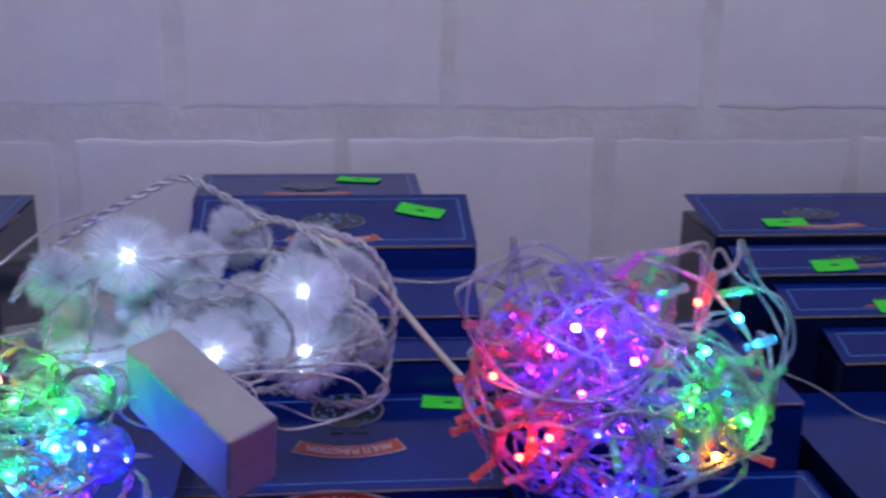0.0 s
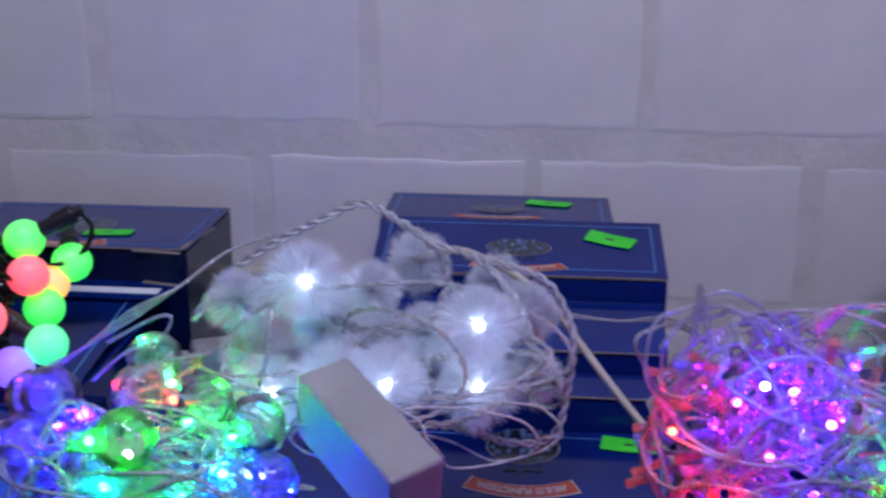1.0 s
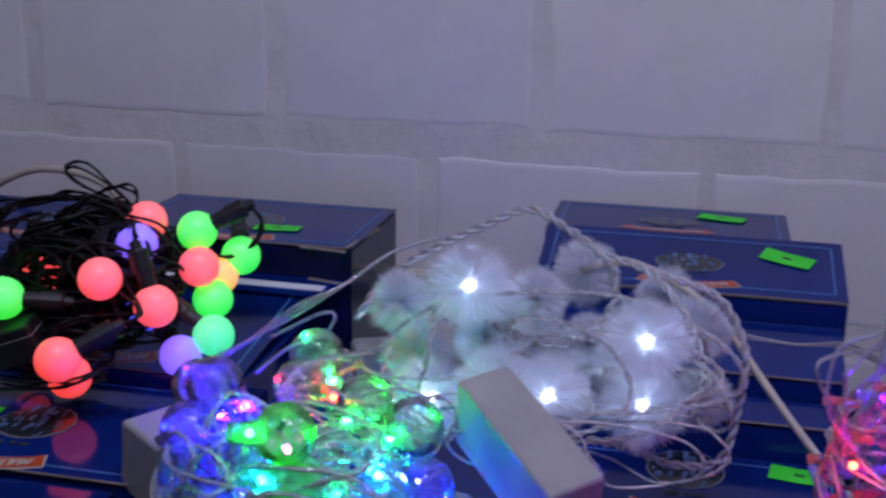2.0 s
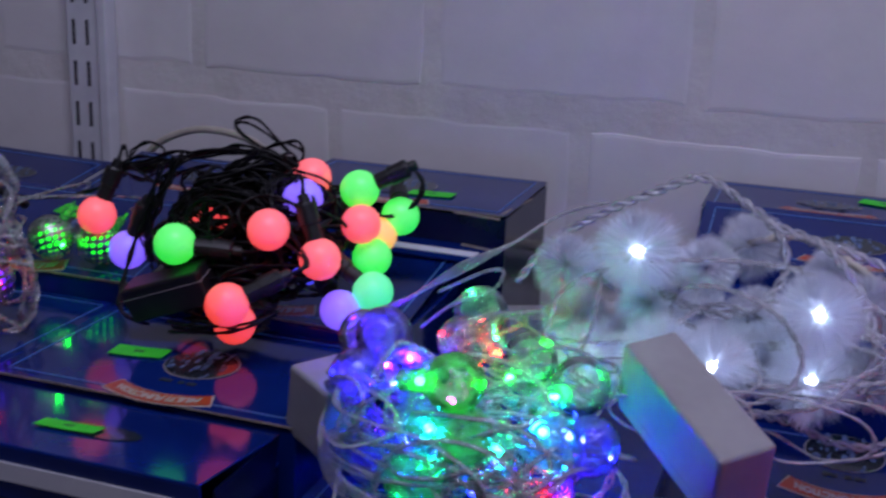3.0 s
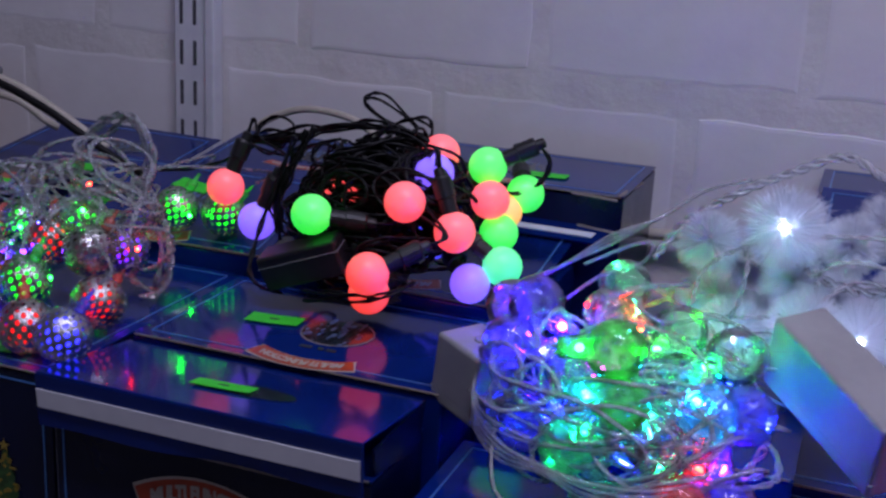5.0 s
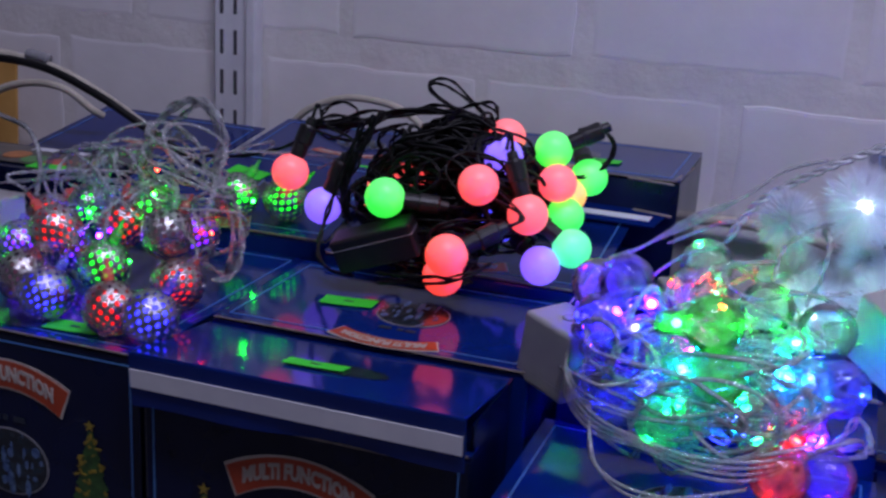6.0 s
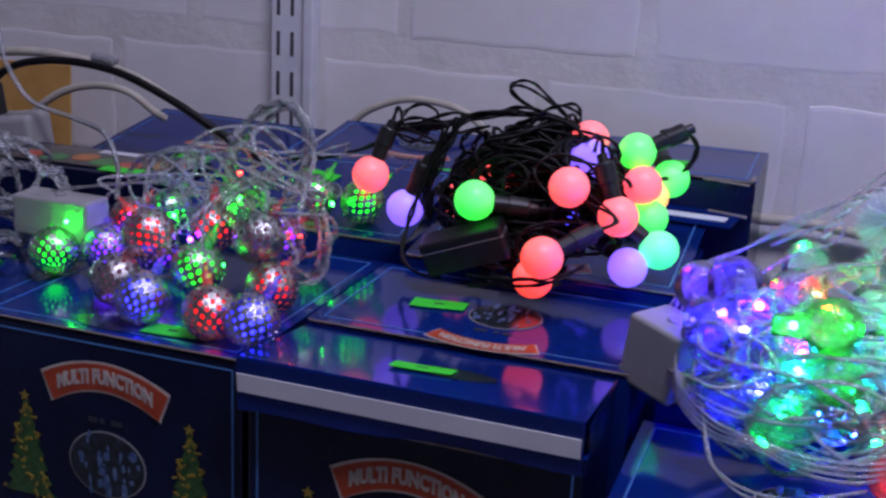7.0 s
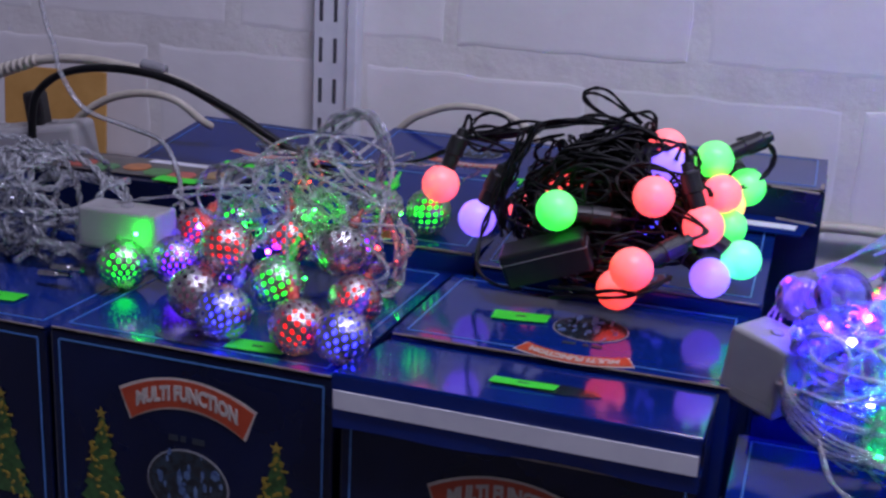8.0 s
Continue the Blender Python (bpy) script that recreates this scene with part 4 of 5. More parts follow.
def globe_string():
    rng = random.Random(21)
    top = thing("globe_string_lights", Matrix.Translation((-0.25, 0.78, 0.945)), "tangled clear string lights with small clear globes", "string lights")
    inv = top.matrix_world.inverted()
    # place, glow of the globe, its diode, the way its cap looks
    spots = [
        (-0.250, 0.762, 1.054, "green", "green", (1, -0.1, 0.15)), (-0.244, 0.760, 1.026, "green", "cyan", (1, -0.2, 0.1)),
        (-0.273, 0.850, 1.043, "clear", "red", (-0.9, -0.2, 0.3)), (-0.268, 0.866, 1.058, "clear", "mint", (-0.3, -0.3, 0.8)),
        (-0.308, 0.805, 1.058, "violet", "violet", (-0.7, -0.2, 0.6)), (-0.318, 0.790, 1.036, "violet", "blue", (-0.9, -0.4, 0.2)),
        (-0.276, 0.785, 1.026, "violet", "magenta", (-0.5, -0.8, 0.1)), (-0.300, 0.772, 0.996, "blue", "blue", (-0.7, -0.6, -0.2)),
        (-0.272, 0.762, 0.992, "mint", "mint", (-0.2, -0.9, -0.1)), (-0.198, 0.775, 1.022, "cyan", "cyan", (0.4, -0.8, 0.1)),
        (-0.179, 0.785, 1.020, "blue", "blue", (0.6, -0.6, 0.1)), (-0.226, 0.830, 1.046, "clear", "green", (0.5, -0.2, 0.6)),
        (-0.204, 0.748, 0.978, "red", "red", (-0.3, -0.6, -0.8)), (-0.180, 0.752, 0.980, "blue", "violet", (0.3, -0.5, -0.8)),
        (-0.330, 0.830, 1.045, "clear", "violet", (-0.7, 0.3, 0.6)), (-0.225, 0.770, 1.000, "clear", "mint", (0.3, -0.9, -0.2)),
        (-0.240, 0.800, 0.985, "cyan", "blue", (0.1, -0.9, 0.2)), (-0.190, 0.805, 1.046, "clear", "green", (0.7, -0.3, 0.5)),
    ]
    wire = Tubes()
    for x, y, z, glow, lit, way in spots:
        w = Vector(way).normalized()
        g = part("globe", GLOBES[glow], None, top, ("clear" if glow == "clear" else glow + " lit") + " plastic globe", m=inv @ towards((x, y, z), way))
        part("led", BULB_LED[lit], None, g, lit + " glowing diode", m=Matrix.Translation((0, 0, -0.021)))
        e = Vector((x, y, z)) - w * 0.033
        for strand in twin(spline([e, e - w * 0.016, e - w * 0.02 + Vector((rng.gauss(0, 0.02), 0.02, rng.gauss(0, 0.012))), Vector((-0.25 + rng.gauss(0, 0.03), 0.80, 1.01 + rng.gauss(0, 0.02)))]), 0.0013):
            wire.add(strand, 0.0011, 5)
    for centre, radii, length, bend in (
            ((-0.252, 0.790, 1.006), (0.092, 0.056, 0.056), 80, 3.0), ((-0.225, 0.785, 0.995), (0.070, 0.050, 0.044), 44, 3.6),
            ((-0.285, 0.790, 1.020), (0.052, 0.044, 0.046), 34, 3.4), ((-0.225, 0.835, 1.040), (0.055, 0.034, 0.034), 26, 3.6)):
        for strand in twin(spline(tangle(rng, centre, radii, length, 0.951, bend), step=5), 0.0015):
            wire.add(strand, 0.00125, 6)
    for k in range(4):
        d = 0.0035 * k
        wire.add(spline([(-0.338, 0.80, 1.020 - d), (-0.331, 0.765, 1.006 - d), (-0.308, 0.745, 0.994 - d), (-0.280, 0.735 + d, 0.990 - d), (-0.250, 0.732, 0.987 - d), (-0.215, 0.735, 0.990 - d), (-0.175, 0.755, 1.0)]), 0.0012, 6)
    for k in range(2):
        wire.add(spline([(-0.333, 0.775, 1.008), (-0.322, 0.755, 1.001 + 0.004 * k), (-0.297, 0.745, 0.998 + 0.003 * k), (-0.265, 0.742, 1.0), (-0.232, 0.745, 1.004 + 0.003 * k), (-0.19, 0.76, 1.01)]), 0.0012, 6)
        wire.add(spline([(-0.315, 0.76, 0.995), (-0.308, 0.735, 0.984 - 0.004 * k), (-0.300, 0.725, 0.972), (-0.281, 0.722, 0.961 + 0.004 * k), (-0.254, 0.725, 0.964), (-0.22, 0.735, 0.972)]), 0.0011, 6)
    for k in range(3):
        wire.add(spline([(-0.350 + 0.006 * k, 0.82, 1.004), (-0.350 + 0.004 * k, 0.845, 1.024), (-0.334, 0.85, 1.046 + 0.003 * k), (-0.306, 0.852, 1.069), (-0.278, 0.855, 1.086 + 0.003 * k), (-0.251, 0.87, 1.104), (-0.229, 0.90, 1.118), (-0.205, 0.93, 1.122)]), 0.0011, 6)
    wire.add(spline([(-0.292, 0.853, 1.072), (-0.262, 0.85, 1.090), (-0.250, 0.848, 1.092), (-0.256, 0.846, 1.080), (-0.280, 0.846, 1.068), (-0.30, 0.846, 1.05)]), 0.0011, 6)
    wire.parts("clear_cable", M_WIRE3, top, inv, "tangled clear cable")
    return top


globe_string()
adapter(pose(-0.347, 0.812, 0.980, 0, 7, -32), 0.043, 0.036, 0.047, "small white plastic controller on blue boxes")


# ---- fluffy string ----
def fluff_mesh(seed, radius):
    """Many thin fibres from a common heart."""
    rng = random.Random(seed)
    v, f = [], []
    for _ in range(3000):
        d = Vector((rng.gauss(0, 1), rng.gauss(0, 1), rng.gauss(0, 1))).normalized()
        s = d.orthogonal().normalized()
        s.rotate(Matrix.Rotation(rng.uniform(0, 6.28), 3, d))
        r = radius * (1.0 - 0.16 * rng.random() ** 2) * (1 + 0.09 * math.sin(5 * d.x + seed) * math.cos(4 * d.z + 2 * seed))
        bend = Vector((rng.gauss(0, 1), rng.gauss(0, 1), rng.gauss(0, 1))) * radius * 0.05
        b, wd = len(v), rng.uniform(0.00013, 0.00026)
        p0, p1, p2 = d * 0.004, d * r * 0.72 + bend * 0.4, d * r + bend
        v += [p0 - s * wd * 0.12, p0 + s * wd * 0.12, p1 + s * wd * 1.5, p1 - s * wd * 1.5, p2]
        f += [(b, b + 1, b + 2, b + 3), (b + 3, b + 2, b + 4)]
    me = bpy.data.meshes.new("fluff")
    me.from_pydata([tuple(q) for q in v], [], f)
    me.materials.append(M_FUR)
    me.update()
    return me


FLUFF = [fluff_mesh(s, 0.0252) for s in (1, 2, 3)]
WHITE_DOT = mesh_of("led", ball(0.0028, 8, 6), M_SPARK)


def fluffy_string():
    rng = random.Random(31)
    top = thing("fluffy_string_lights", Matrix.Translation((-0.11, 0.90, 0.965)), "clear string lights with fluffy white pompoms lit white", "string lights")
    inv = top.matrix_world.inverted()
    spots = [
        (-0.178, 0.892, 1.103, 1), (-0.138, 0.905, 1.094, 0), (-0.116, 0.975, 1.093, 0), (-0.069, 0.888, 1.079, 1), (-0.126, 0.882, 1.040, 1), (-0.069, 0.892, 1.036, 1),
        (-0.034, 0.925, 1.032, 0), (-0.223, 0.900, 1.086, 0), (-0.200, 0.885, 1.030, 1), (-0.106, 0.925, 1.060, 0), (-0.040, 0.935, 1.072, 0), (-0.170, 0.905, 1.066, 0),
        (-0.158, 0.875, 1.043, 1), (-0.217, 0.915, 1.046, 0), (-0.100, 0.945, 1.020, 0), (-0.185, 0.930, 1.030, 0), (-0.062, 0.985, 1.078, 0), (-0.142, 0.955, 1.045, 0),
    ]
    for i, (x, y, z, lit) in enumerate(spots):
        p = part("pompom", FLUFF[i % 3], None, top, "fluffy white nylon pompom", m=inv @ pose(x, y, z, rng.uniform(0, 360), rng.uniform(0, 360), 0) @ Matrix.Scale(1.16 if lit else rng.uniform(0.86, 1.02), 4))
        if lit:
            part("led", WHITE_DOT, None, p, "bright white diode")
    wire = Tubes()
    wire.twisted(spline([(-0.262, 0.93, 1.060), (-0.248, 0.94, 1.083), (-0.228, 0.94, 1.100), (-0.202, 0.94, 1.117), (-0.179, 0.94, 1.129), (-0.150, 0.94, 1.142), (-0.126, 0.938, 1.132), (-0.102, 0.934, 1.117), (-0.092, 0.930, 1.098), (-0.097, 0.925, 1.079), (-0.112, 0.915, 1.066), (-0.134, 0.905, 1.066), (-0.158, 0.90, 1.074), (-0.18, 0.90, 1.09)], step=14), 0.0017, 0.020)
    wire.twisted(spline([(-0.105, 0.93, 1.119), (-0.084, 0.925, 1.116), (-0.066, 0.918, 1.109), (-0.046, 0.91, 1.087), (-0.035, 0.905, 1.058), (-0.04, 0.90, 1.03)], step=14), 0.0016, 0.020)
    wire.twisted(spline([(-0.080, 0.925, 1.113), (-0.066, 0.922, 1.112), (-0.031, 0.92, 1.101), (-0.014, 0.918, 1.078), (-0.010, 0.915, 1.058), (-0.012, 0.915, 1.030), (-0.020, 0.910, 0.998), (-0.047, 0.905, 0.993), (-0.077, 0.895, 1.006), (-0.10, 0.88, 1.015)], step=14), 0.0016, 0.020)
    wire.twisted(spline(tangle(rng, (-0.115, 0.888, 1.055), (0.115, 0.045, 0.050), 30, 0.99, 2.4), step=8), 0.0009, 0.02)
    for strand in twin(spline(tangle(rng, (-0.12, 0.872, 1.020), (0.105, 0.035, 0.028), 26, 0.975, 3.2), step=6), 0.0011):
        wire.add(strand, 0.0009, 5)
    wire.parts("clear_cable", M_WIRE, top, inv, "twisted clear cable")
    return top


fluffy_string()


# ---- dense coloured tangle ----
CAPS = {k: mesh_of("lit_cap", turned([(0.0012, -0.008), (0.0026, -0.007), (0.0027, 0.007), (0.0033, 0.012), (0.0030, 0.0125)], 8), M_CAP[k], False) for k in LED}


CAPS["clear"] = mesh_of("clear_cap", turned([(0.0012, -0.008), (0.0026, -0.007), (0.0027, 0.007), (0.0033, 0.012), (0.0030, 0.0125)], 8), M_GLOBE, False)


def colour_tangle():
    rng = random.Random(41)
    c = Vector((0.124, 0.830, 1.036))
    top = thing("colour_string_lights", Matrix.Translation((0.13, 0.83, 0.936)), "dense tangle of clear string lights glowing many colours", "string lights")
    inv = top.matrix_world.inverted()
    wire = Tubes()
    for off, radii, length, bend in (((0, 0, 0), (0.098, 0.066, 0.080), 120, 3.0), ((0.02, -0.01, -0.02), (0.072, 0.055, 0.056), 60, 3.8), ((-0.03, 0, 0.02), (0.062, 0.05, 0.056), 50, 3.6)):
        for strand in twin(spline(tangle(rng, c + Vector(off), radii, length, 0.942, bend), step=5), 0.0014):
            wire.add(strand, 0.00125, 6)
    for k in range(3):
        j = lambda s=0.005: Vector((rng.gauss(0, s), rng.gauss(0, s), rng.gauss(0, s)))
        for pts in (((0.040, 0.81, 1.05), (0.027, 0.80, 1.085), (0.032, 0.80, 1.110), (0.048, 0.80, 1.122), (0.067, 0.80, 1.126), (0.087, 0.80, 1.116), (0.11, 0.81, 1.09)),
                    ((0.165, 0.82, 1.08), (0.174, 0.82, 1.104), (0.177, 0.82, 1.120), (0.187, 0.82, 1.123), (0.199, 0.82, 1.109), (0.221, 0.82, 1.081), (0.227, 0.82, 1.052), (0.21, 0.82, 1.03)),
                    ((0.09, 0.82, 1.10), (0.12, 0.815, 1.120), (0.145, 0.815, 1.127), (0.165, 0.82, 1.118), (0.17, 0.83, 1.09))):
            wire.add(spline([Vector(p) + j() for p in pts]), 0.0013, 6)
    wire.add(spline([(0.047, 0.80, 1.10), (0.050, 0.80, 1.122), (0.0505, 0.80, 1.138), (0.054, 0.80, 1.122), (0.06, 0.80, 1.10)]), 0.0016, 6)
    wire.add(spline([(0.235, 0.84, 1.035), (0.263, 0.85, 1.020), (0.292, 0.85, 1.001), (0.318, 0.85, 0.992), (0.36, 0.86, 0.97), (0.42, 0.86, 0.953)]), 0.0011, 5)
    for k in range(2):
        wire.add(spline([(-0.03, 0.95, 1.066 + 0.004 * k), (0.02, 0.955, 1.062), (0.055, 0.93, 1.07 + 0.003 * k), (0.085, 0.86, 1.07)]), 0.001, 5)
    wire.parts("clear_cable", M_WIRE3, top, inv, "tangled clear cable")
    for k in range(150):
        d = Vector((rng.gauss(0, 1), rng.gauss(0, 1) - 0.5, rng.gauss(0, 1) - 0.15)).normalized()
        r = rng.uniform(0.6, 1.0)
        p = c + Vector((d.x * 0.102 * r, d.y * 0.070 * r, d.z * 0.086 * r))
        p.z = max(p.z, 0.947)
        u = (p.x - c.x) / 0.098 + rng.gauss(0, 0.25)
        if u < -0.45:
            colour = rng.choice(("red", "red", "pink", "clear", "violet"))
        elif u < 0.25:
            colour = rng.choice(("violet", "magenta", "violet", "clear", "blue", "clear"))
        else:
            colour = rng.choice(("green", "mint", "clear", "clear", "red", "cyan"))
        cap = part("lit_cap", CAPS[colour], None, top, "unlit clear cap" if colour == "clear" else colour + " lit clear cap", m=inv @ towards(p, d + Vector((rng.gauss(0, 0.7), rng.gauss(0, 0.7), rng.gauss(0, 0.7)))))
        if k % 12 == 0 and colour != "clear":
            part("led", DOT[colour], None, cap)
    lamps = [
        (0.083, 0.775, 1.093, "blue"), (0.104, 0.80, 1.080, "violet"), (0.150, 0.772, 1.044, "green"), (0.160, 0.78, 1.076, "mint"), (0.070, 0.770, 1.029, "red"),
        (0.040, 0.790, 1.059, "red"), (0.170, 0.775, 1.012, "amber"), (0.112, 0.775, 0.985, "blue"), (0.092, 0.79, 1.046, "magenta"), (0.125, 0.80, 1.062, "violet"),
        (0.185, 0.80, 1.088, "cyan"), (0.160, 0.80, 1.098, "red"), (0.190, 0.785, 1.029, "green"), (0.056, 0.785, 1.010, "red"), (0.120, 0.80, 1.020, "violet"), (0.14, 0.83, 1.05, "violet"), (0.08, 0.83, 1.06, "magenta"),
    ]
    for x, y, z, colour in lamps:
        part("led", SMALL_LED[colour], None, top, colour + " glowing diode", m=inv @ Matrix.Translation((x, y, z)))
    return top


colour_tangle()

# big controller on its edge before the fluffy string
adapter(pose(-0.128, 0.8147, 1.0498, 8.9, 15.8, -48.6) @ Matrix.Translation((0, 0, -0.0485)), 0.104, 0.035, 0.0485, "large white plastic controller lying among fluffy lights", False)
adapter(pose(-0.822, 0.838, 1.008, 0, 0, 0), 0.068, 0.03, 0.032, "white plastic controller beside metal balls")


# ---- cables ----
def cable(name, points, radius, material, label):
    ob = part(name, Tubes().add(spline(points), radius, 8).mesh(name), material)
    return tagged(ob, label, "cable")


cable("power_cable", [(-1.046, 1.02, 1.035), (-1.045, 1.02, 1.060), (-1.036, 1.02, 1.085), (-1.005, 1.02, 1.105), (-0.954, 1.02, 1.113), (-0.895, 1.02, 1.108), (-0.838, 1.02, 1.088), (-0.799, 1.02, 1.069), (-0.765, 1.02, 1.052), (-0.73, 1.02, 1.038)], 0.0038, M_BLACKWIRE, "black power cable arching over the boxes")
cable("mains_cable", [(-1.30, 1.08, 1.03), (-1.20, 1.07, 1.065), (-1.112, 1.06, 1.092), (-1.071, 1.06, 1.106), (-1.019, 1.06, 1.112), (-0.962, 1.06, 1.109), (-0.905, 1.06, 1.098), (-0.850, 1.06, 1.074), (-0.81, 1.07, 1.046)], 0.0046, M_BEIGE, "thick beige mains cable arching over the boxes")
cable("mains_cable", [(-1.09, 1.12, 1.01), (-1.057, 1.11, 1.044), (-1.023, 1.11, 1.066), (-0.983, 1.11, 1.076), (-0.945, 1.11, 1.073), (-0.922, 1.12, 1.054), (-0.915, 1.13, 1.046)], 0.0040, M_BEIGE, "beige mains cable looping behind the boxes")
cable("mains_cable", [(-0.80, 1.262, 0.99), (-0.762, 1.258, 1.037), (-0.737, 1.256, 1.057), (-0.694, 1.255, 1.071), (-0.644, 1.255, 1.067), (-0.613, 1.256, 1.049), (-0.597, 1.258, 1.020), (-0.59, 1.26, 0.96)], 0.0040, M_BEIGE, "beige mains cable looping behind black string lights")
cable("mains_cable", [(-0.36, 1.282, 0.978), (-0.326, 1.28, 0.983), (-0.294, 1.28, 0.985), (-0.258, 1.28, 0.984), (-0.20, 1.282, 0.975), (-0.14, 1.282, 0.95)], 0.0055, M_BEIGE, "beige mains cable along the wall between boxes")
cable("white_lead", [(-0.14, 0.97, 1.085), (-0.097, 0.965, 1.104), (-0.073, 0.965, 1.101), (-0.045, 0.96, 1.088), (-0.021, 0.955, 1.069), (-0.005, 0.945, 1.050), (0.024, 0.92, 1.020), (0.058, 0.89, 0.990), (0.085, 0.87, 0.97)], 0.0026, M_BEIGE, "pale cable running down into coloured lights")
cable("clear_lead", [(-0.985, 0.95, 1.30), (-0.976, 0.95, 1.18), (-0.965, 0.95, 1.14), (-0.959, 0.95, 1.116), (-0.936, 0.95, 1.087), (-0.892, 0.95, 1.076), (-0.853, 0.94, 1.068), (-0.827, 0.92, 1.047), (-0.80, 0.88, 1.03)], 0.0022, M_WIRE2, "clear cable hanging down to the boxes")


thick = bpy.data.objects["mains_cable"]
part("cable_tie", Tubes().add(spline([(-0.948, 1.06, 1.1132), (-0.936, 1.06, 1.1118), (-0.924, 1.06, 1.1095)]), 0.0054, 10).mesh("cable_tie"), M_GREYPLASTIC, thick, "dark grey tape band")
for k in range(7):
    q = Vector((-1.118, 1.061, 1.0905)).lerp(Vector((-1.071, 1.06, 1.106)), k / 6)
    part("relief_ring", Tubes().add([q, q + Vector((0.0040, 0, 0.0013))], 0.0072 - 0.0002 * k, 12).mesh("relief_ring"), M_BEIGE, thick)


def left_tangle():
    rng = random.Random(61)
    top = thing("clear_string_lights", Matrix.Translation((-0.93, 0.86, 0.98)), "heap of unlit clear string lights with silvery wire", "string lights")
    inv = top.matrix_world.inverted()
    wire = Tubes()
    wire.twisted(spline(tangle(rng, (-0.925, 0.87, 1.022), (0.085, 0.055, 0.052), 48, 0.985, 2.6), step=9), 0.0014, 0.020)
    wire.twisted(spline(tangle(rng, (-0.945, 0.86, 1.030), (0.060, 0.040, 0.050), 30, 0.985, 2.2), step=9), 0.0014, 0.020)
    wire.parts("clear_cable", M_WIRE2, top, inv, "tangled silvery clear cable")
    for k in range(14):
        p = Vector((-0.925 + rng.gauss(0, 0.04), 0.85 + rng.gauss(0, 0.025), 1.02 + rng.gauss(0, 0.02)))
        part("clear_cap", CAPS["clear"], None, top, "small unlit clear cap", m=inv @ towards(p, (rng.gauss(0, 1), rng.gauss(0, 1), rng.gauss(0, 1))))
    for k in range(2):
        part("connector", turned([(0.0025, 0), (0.0032, 0.001), (0.0032, 0.018), (0.0018, 0.019), (0.0018, 0.030)], 10), M_SILVER, top, "silver cable connector", m=inv @ towards((-0.875 + 0.012 * k, 0.800, 0.990 + 0.006 * k), (1, -0.15, 0.12)))
    return top


left_tangle()


def socket_strip():
    top = thing("power_strip", pose(-1.07, 1.045, 1.0, 0, -8, 12), "white plastic power strip on the boxes", "power strip")
    part("case", block(0.13, 0.05, 0.045, 0.006, 3), M_WHITEPLASTIC, top)
    for k in range(2):
        part("outlet", turned([(0.017, 0), (0.017, 0.001), (0.013, 0.0012), (0.012, 0.0004)], 20), M_WHITEPLASTIC, top, m=Matrix.Translation((-0.03 + 0.05 * k, 0, 0.045)))
    part("plug", block(0.018, 0.022, 0.035, 0.004, 2), M_BLACKPLASTIC, top, "black plug", m=Matrix.Translation((0.022, -0.006, 0.043)))
    return top


socket_strip()
card = thing("card_sheet", pose(-1.18, 1.22, SHELF, -4, 0, 6), "ochre cardboard sheet leaning on the wall", "cardboard")
part("sheet", block(0.13, 0.004, 0.31, 0.001, 1), M_OCHRE, card)
plug = thing("mains_plug", pose(-0.285, 1.06, 0.962, 0, 0, 25), "grey plastic plug in the gap between boxes", "plug")
part("body", block(0.040, 0.028, 0.034, 0.004, 2), M_GREYPLASTIC, plug)
part("cap", block(0.018, 0.024, 0.024, 0.003, 2), M_WHITEPLASTIC, plug, m=Matrix.Translation((-0.03, 0, 0.002)))


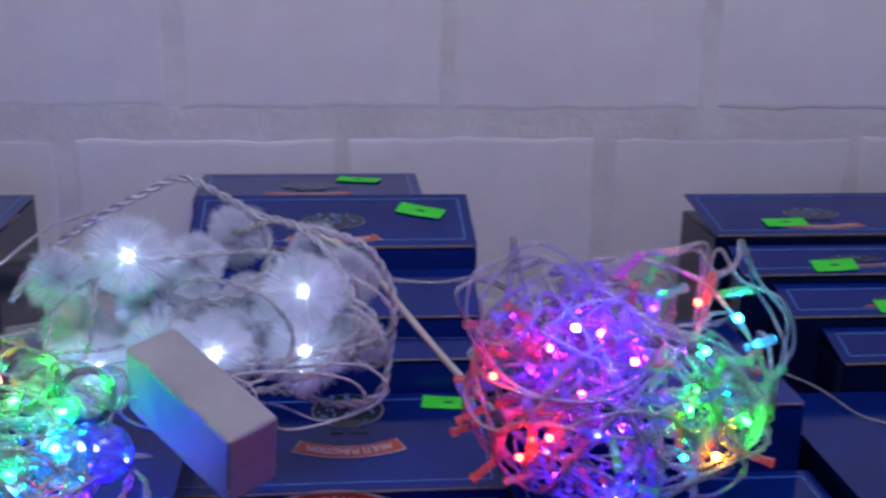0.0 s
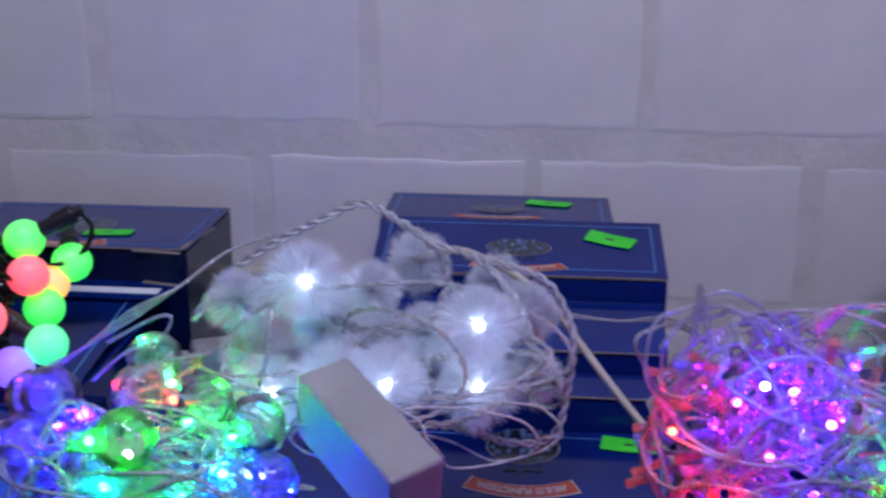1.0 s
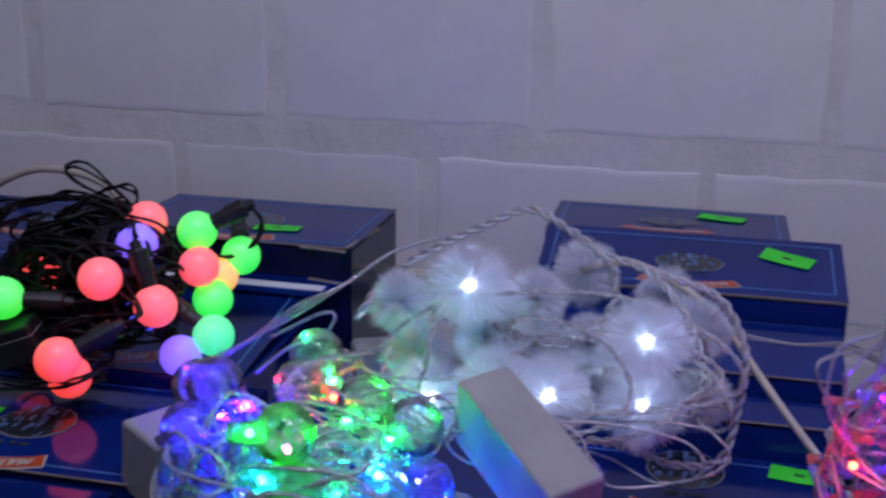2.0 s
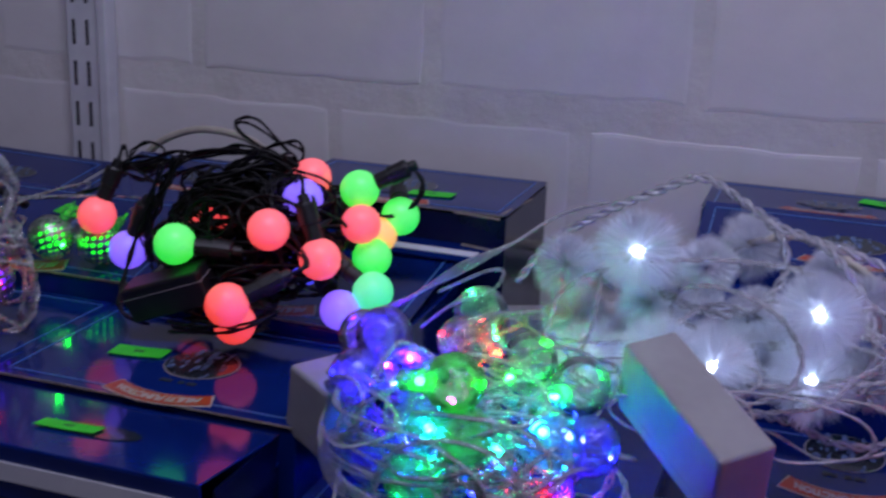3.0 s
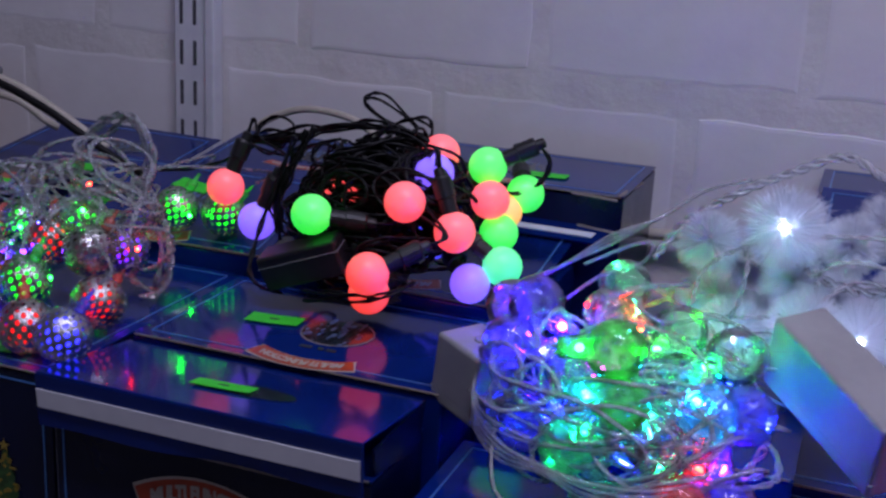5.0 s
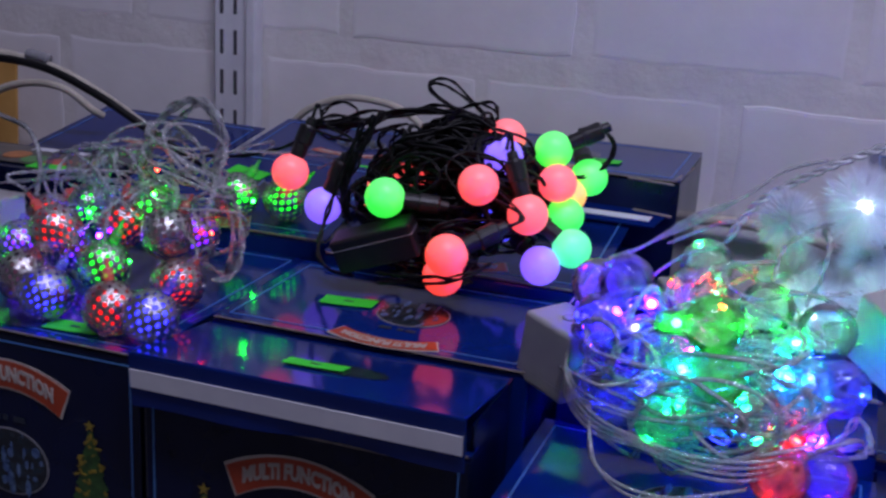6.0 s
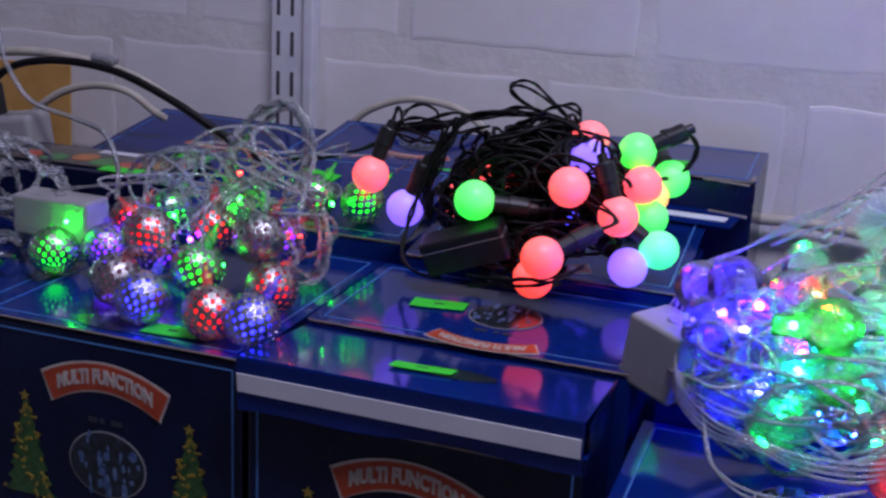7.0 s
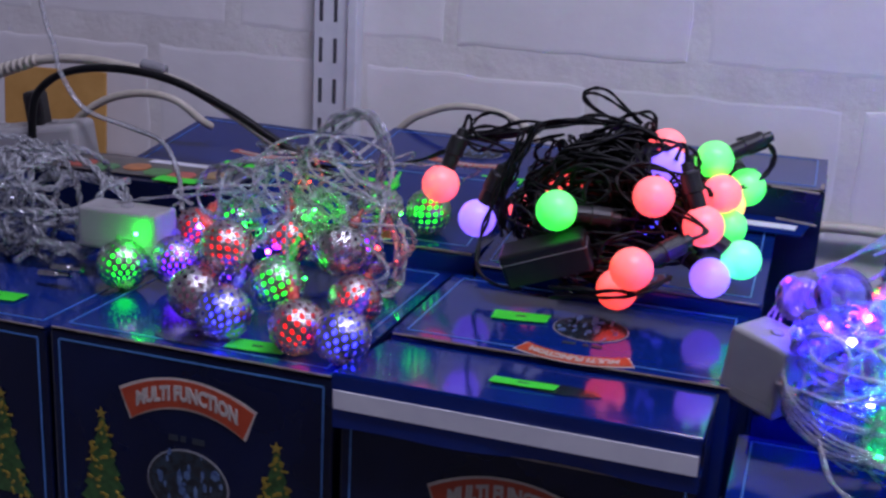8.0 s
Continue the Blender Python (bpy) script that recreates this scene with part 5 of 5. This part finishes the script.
# ---- the blocks of the wall ----
def brick_mesh(seed, w, h):
    """A block face with a wandering, painted-over edge that slopes back into the joint."""
    rng = random.Random(seed)
    ph = [rng.uniform(0, 6.28) for _ in range(6)]
    edge = []
    for x, z, nx, nz, n in ((-w / 2, 0, 1, 0, 11), (w / 2, 0, 0, 1, 6), (w / 2, h, -1, 0, 11), (-w / 2, h, 0, -1, 6)):
        for i in range(n):
            u = i / n
            edge.append((x + nx * w * u, z + nz * h * u))
    bm, rows = bmesh.new(), []
    for inset, y in ((-0.004, 0.0012), (0.0, -0.0052), (0.0022, -0.0066), (0.006, -0.0070)):
        row = []
        for k, (x, z) in enumerate(edge):
            a = 2 * math.pi * k / len(edge)
            wob = 0.0010 * math.sin(7 * a + ph[0]) + 0.0008 * math.sin(13 * a + ph[1]) + 0.0006 * math.sin(3 * a + ph[2]) + rng.uniform(-0.0003, 0.0003)
            sx, sz = 1 - 2 * (inset + wob) / w, 1 - 2 * (inset + wob) / h
            row.append(bm.verts.new((x * sx, y, h / 2 + (z - h / 2) * sz)))
        rows.append(row)
    for a, b in zip(rows, rows[1:]):
        for k in range(len(edge)):
            bm.faces.new((a[k - 1], a[k], b[k], b[k - 1]))
    bm.faces.new(rows[-1])
    bmesh.ops.recalc_face_normals(bm, faces=bm.faces)
    return mesh_of("brick", bm, M_PAINT, False)


BW, BH, PX, PZ = 0.2475, 0.139, 0.2615, 0.1665
BRICKS = [brick_mesh(s, BW, BH) for s in range(4)]
rng_wall = random.Random(77)
inv_wall = Matrix.Translation(-wall_north.location)
rest = bmesh.new()
for j in range(-7, 10):
    z = 1.128 + j * PZ
    if z + BH > CEIL or z < 0:
        continue
    x = -0.1945 if j % 2 == 0 else -0.298
    k0 = int((X0 - x) / PX) - 1
    for k in range(k0, k0 + 19):
        bx = x + k * PX + BW / 2 + 0.003
        if bx - BW / 2 < X0 or bx + BW / 2 > X1:
            continue
        m = Matrix.Translation((bx + rng_wall.uniform(-0.002, 0.002), YW + 0.0093 + rng_wall.uniform(-0.0003, 0.0004), z + rng_wall.uniform(-0.0015, 0.0015))) @ pose(0, 0, 0, 0, rng_wall.uniform(-0.25, 0.25), 0)
        if 0.75 < z + BH / 2 < 1.7 and -1.6 < bx < 1.1:
            part("brick", BRICKS[rng_wall.randrange(4)], None, wall_north, m=inv_wall @ m)
        else:
            bmesh.ops.create_cube(rest, size=1, matrix=m @ Matrix.Translation((0, 0, BH / 2)) @ Matrix.Diagonal((BW, 0.014, BH, 1)))
tagged(part("brick_field", rest, M_PAINT, wall_north, m=inv_wall), kind="stuff")
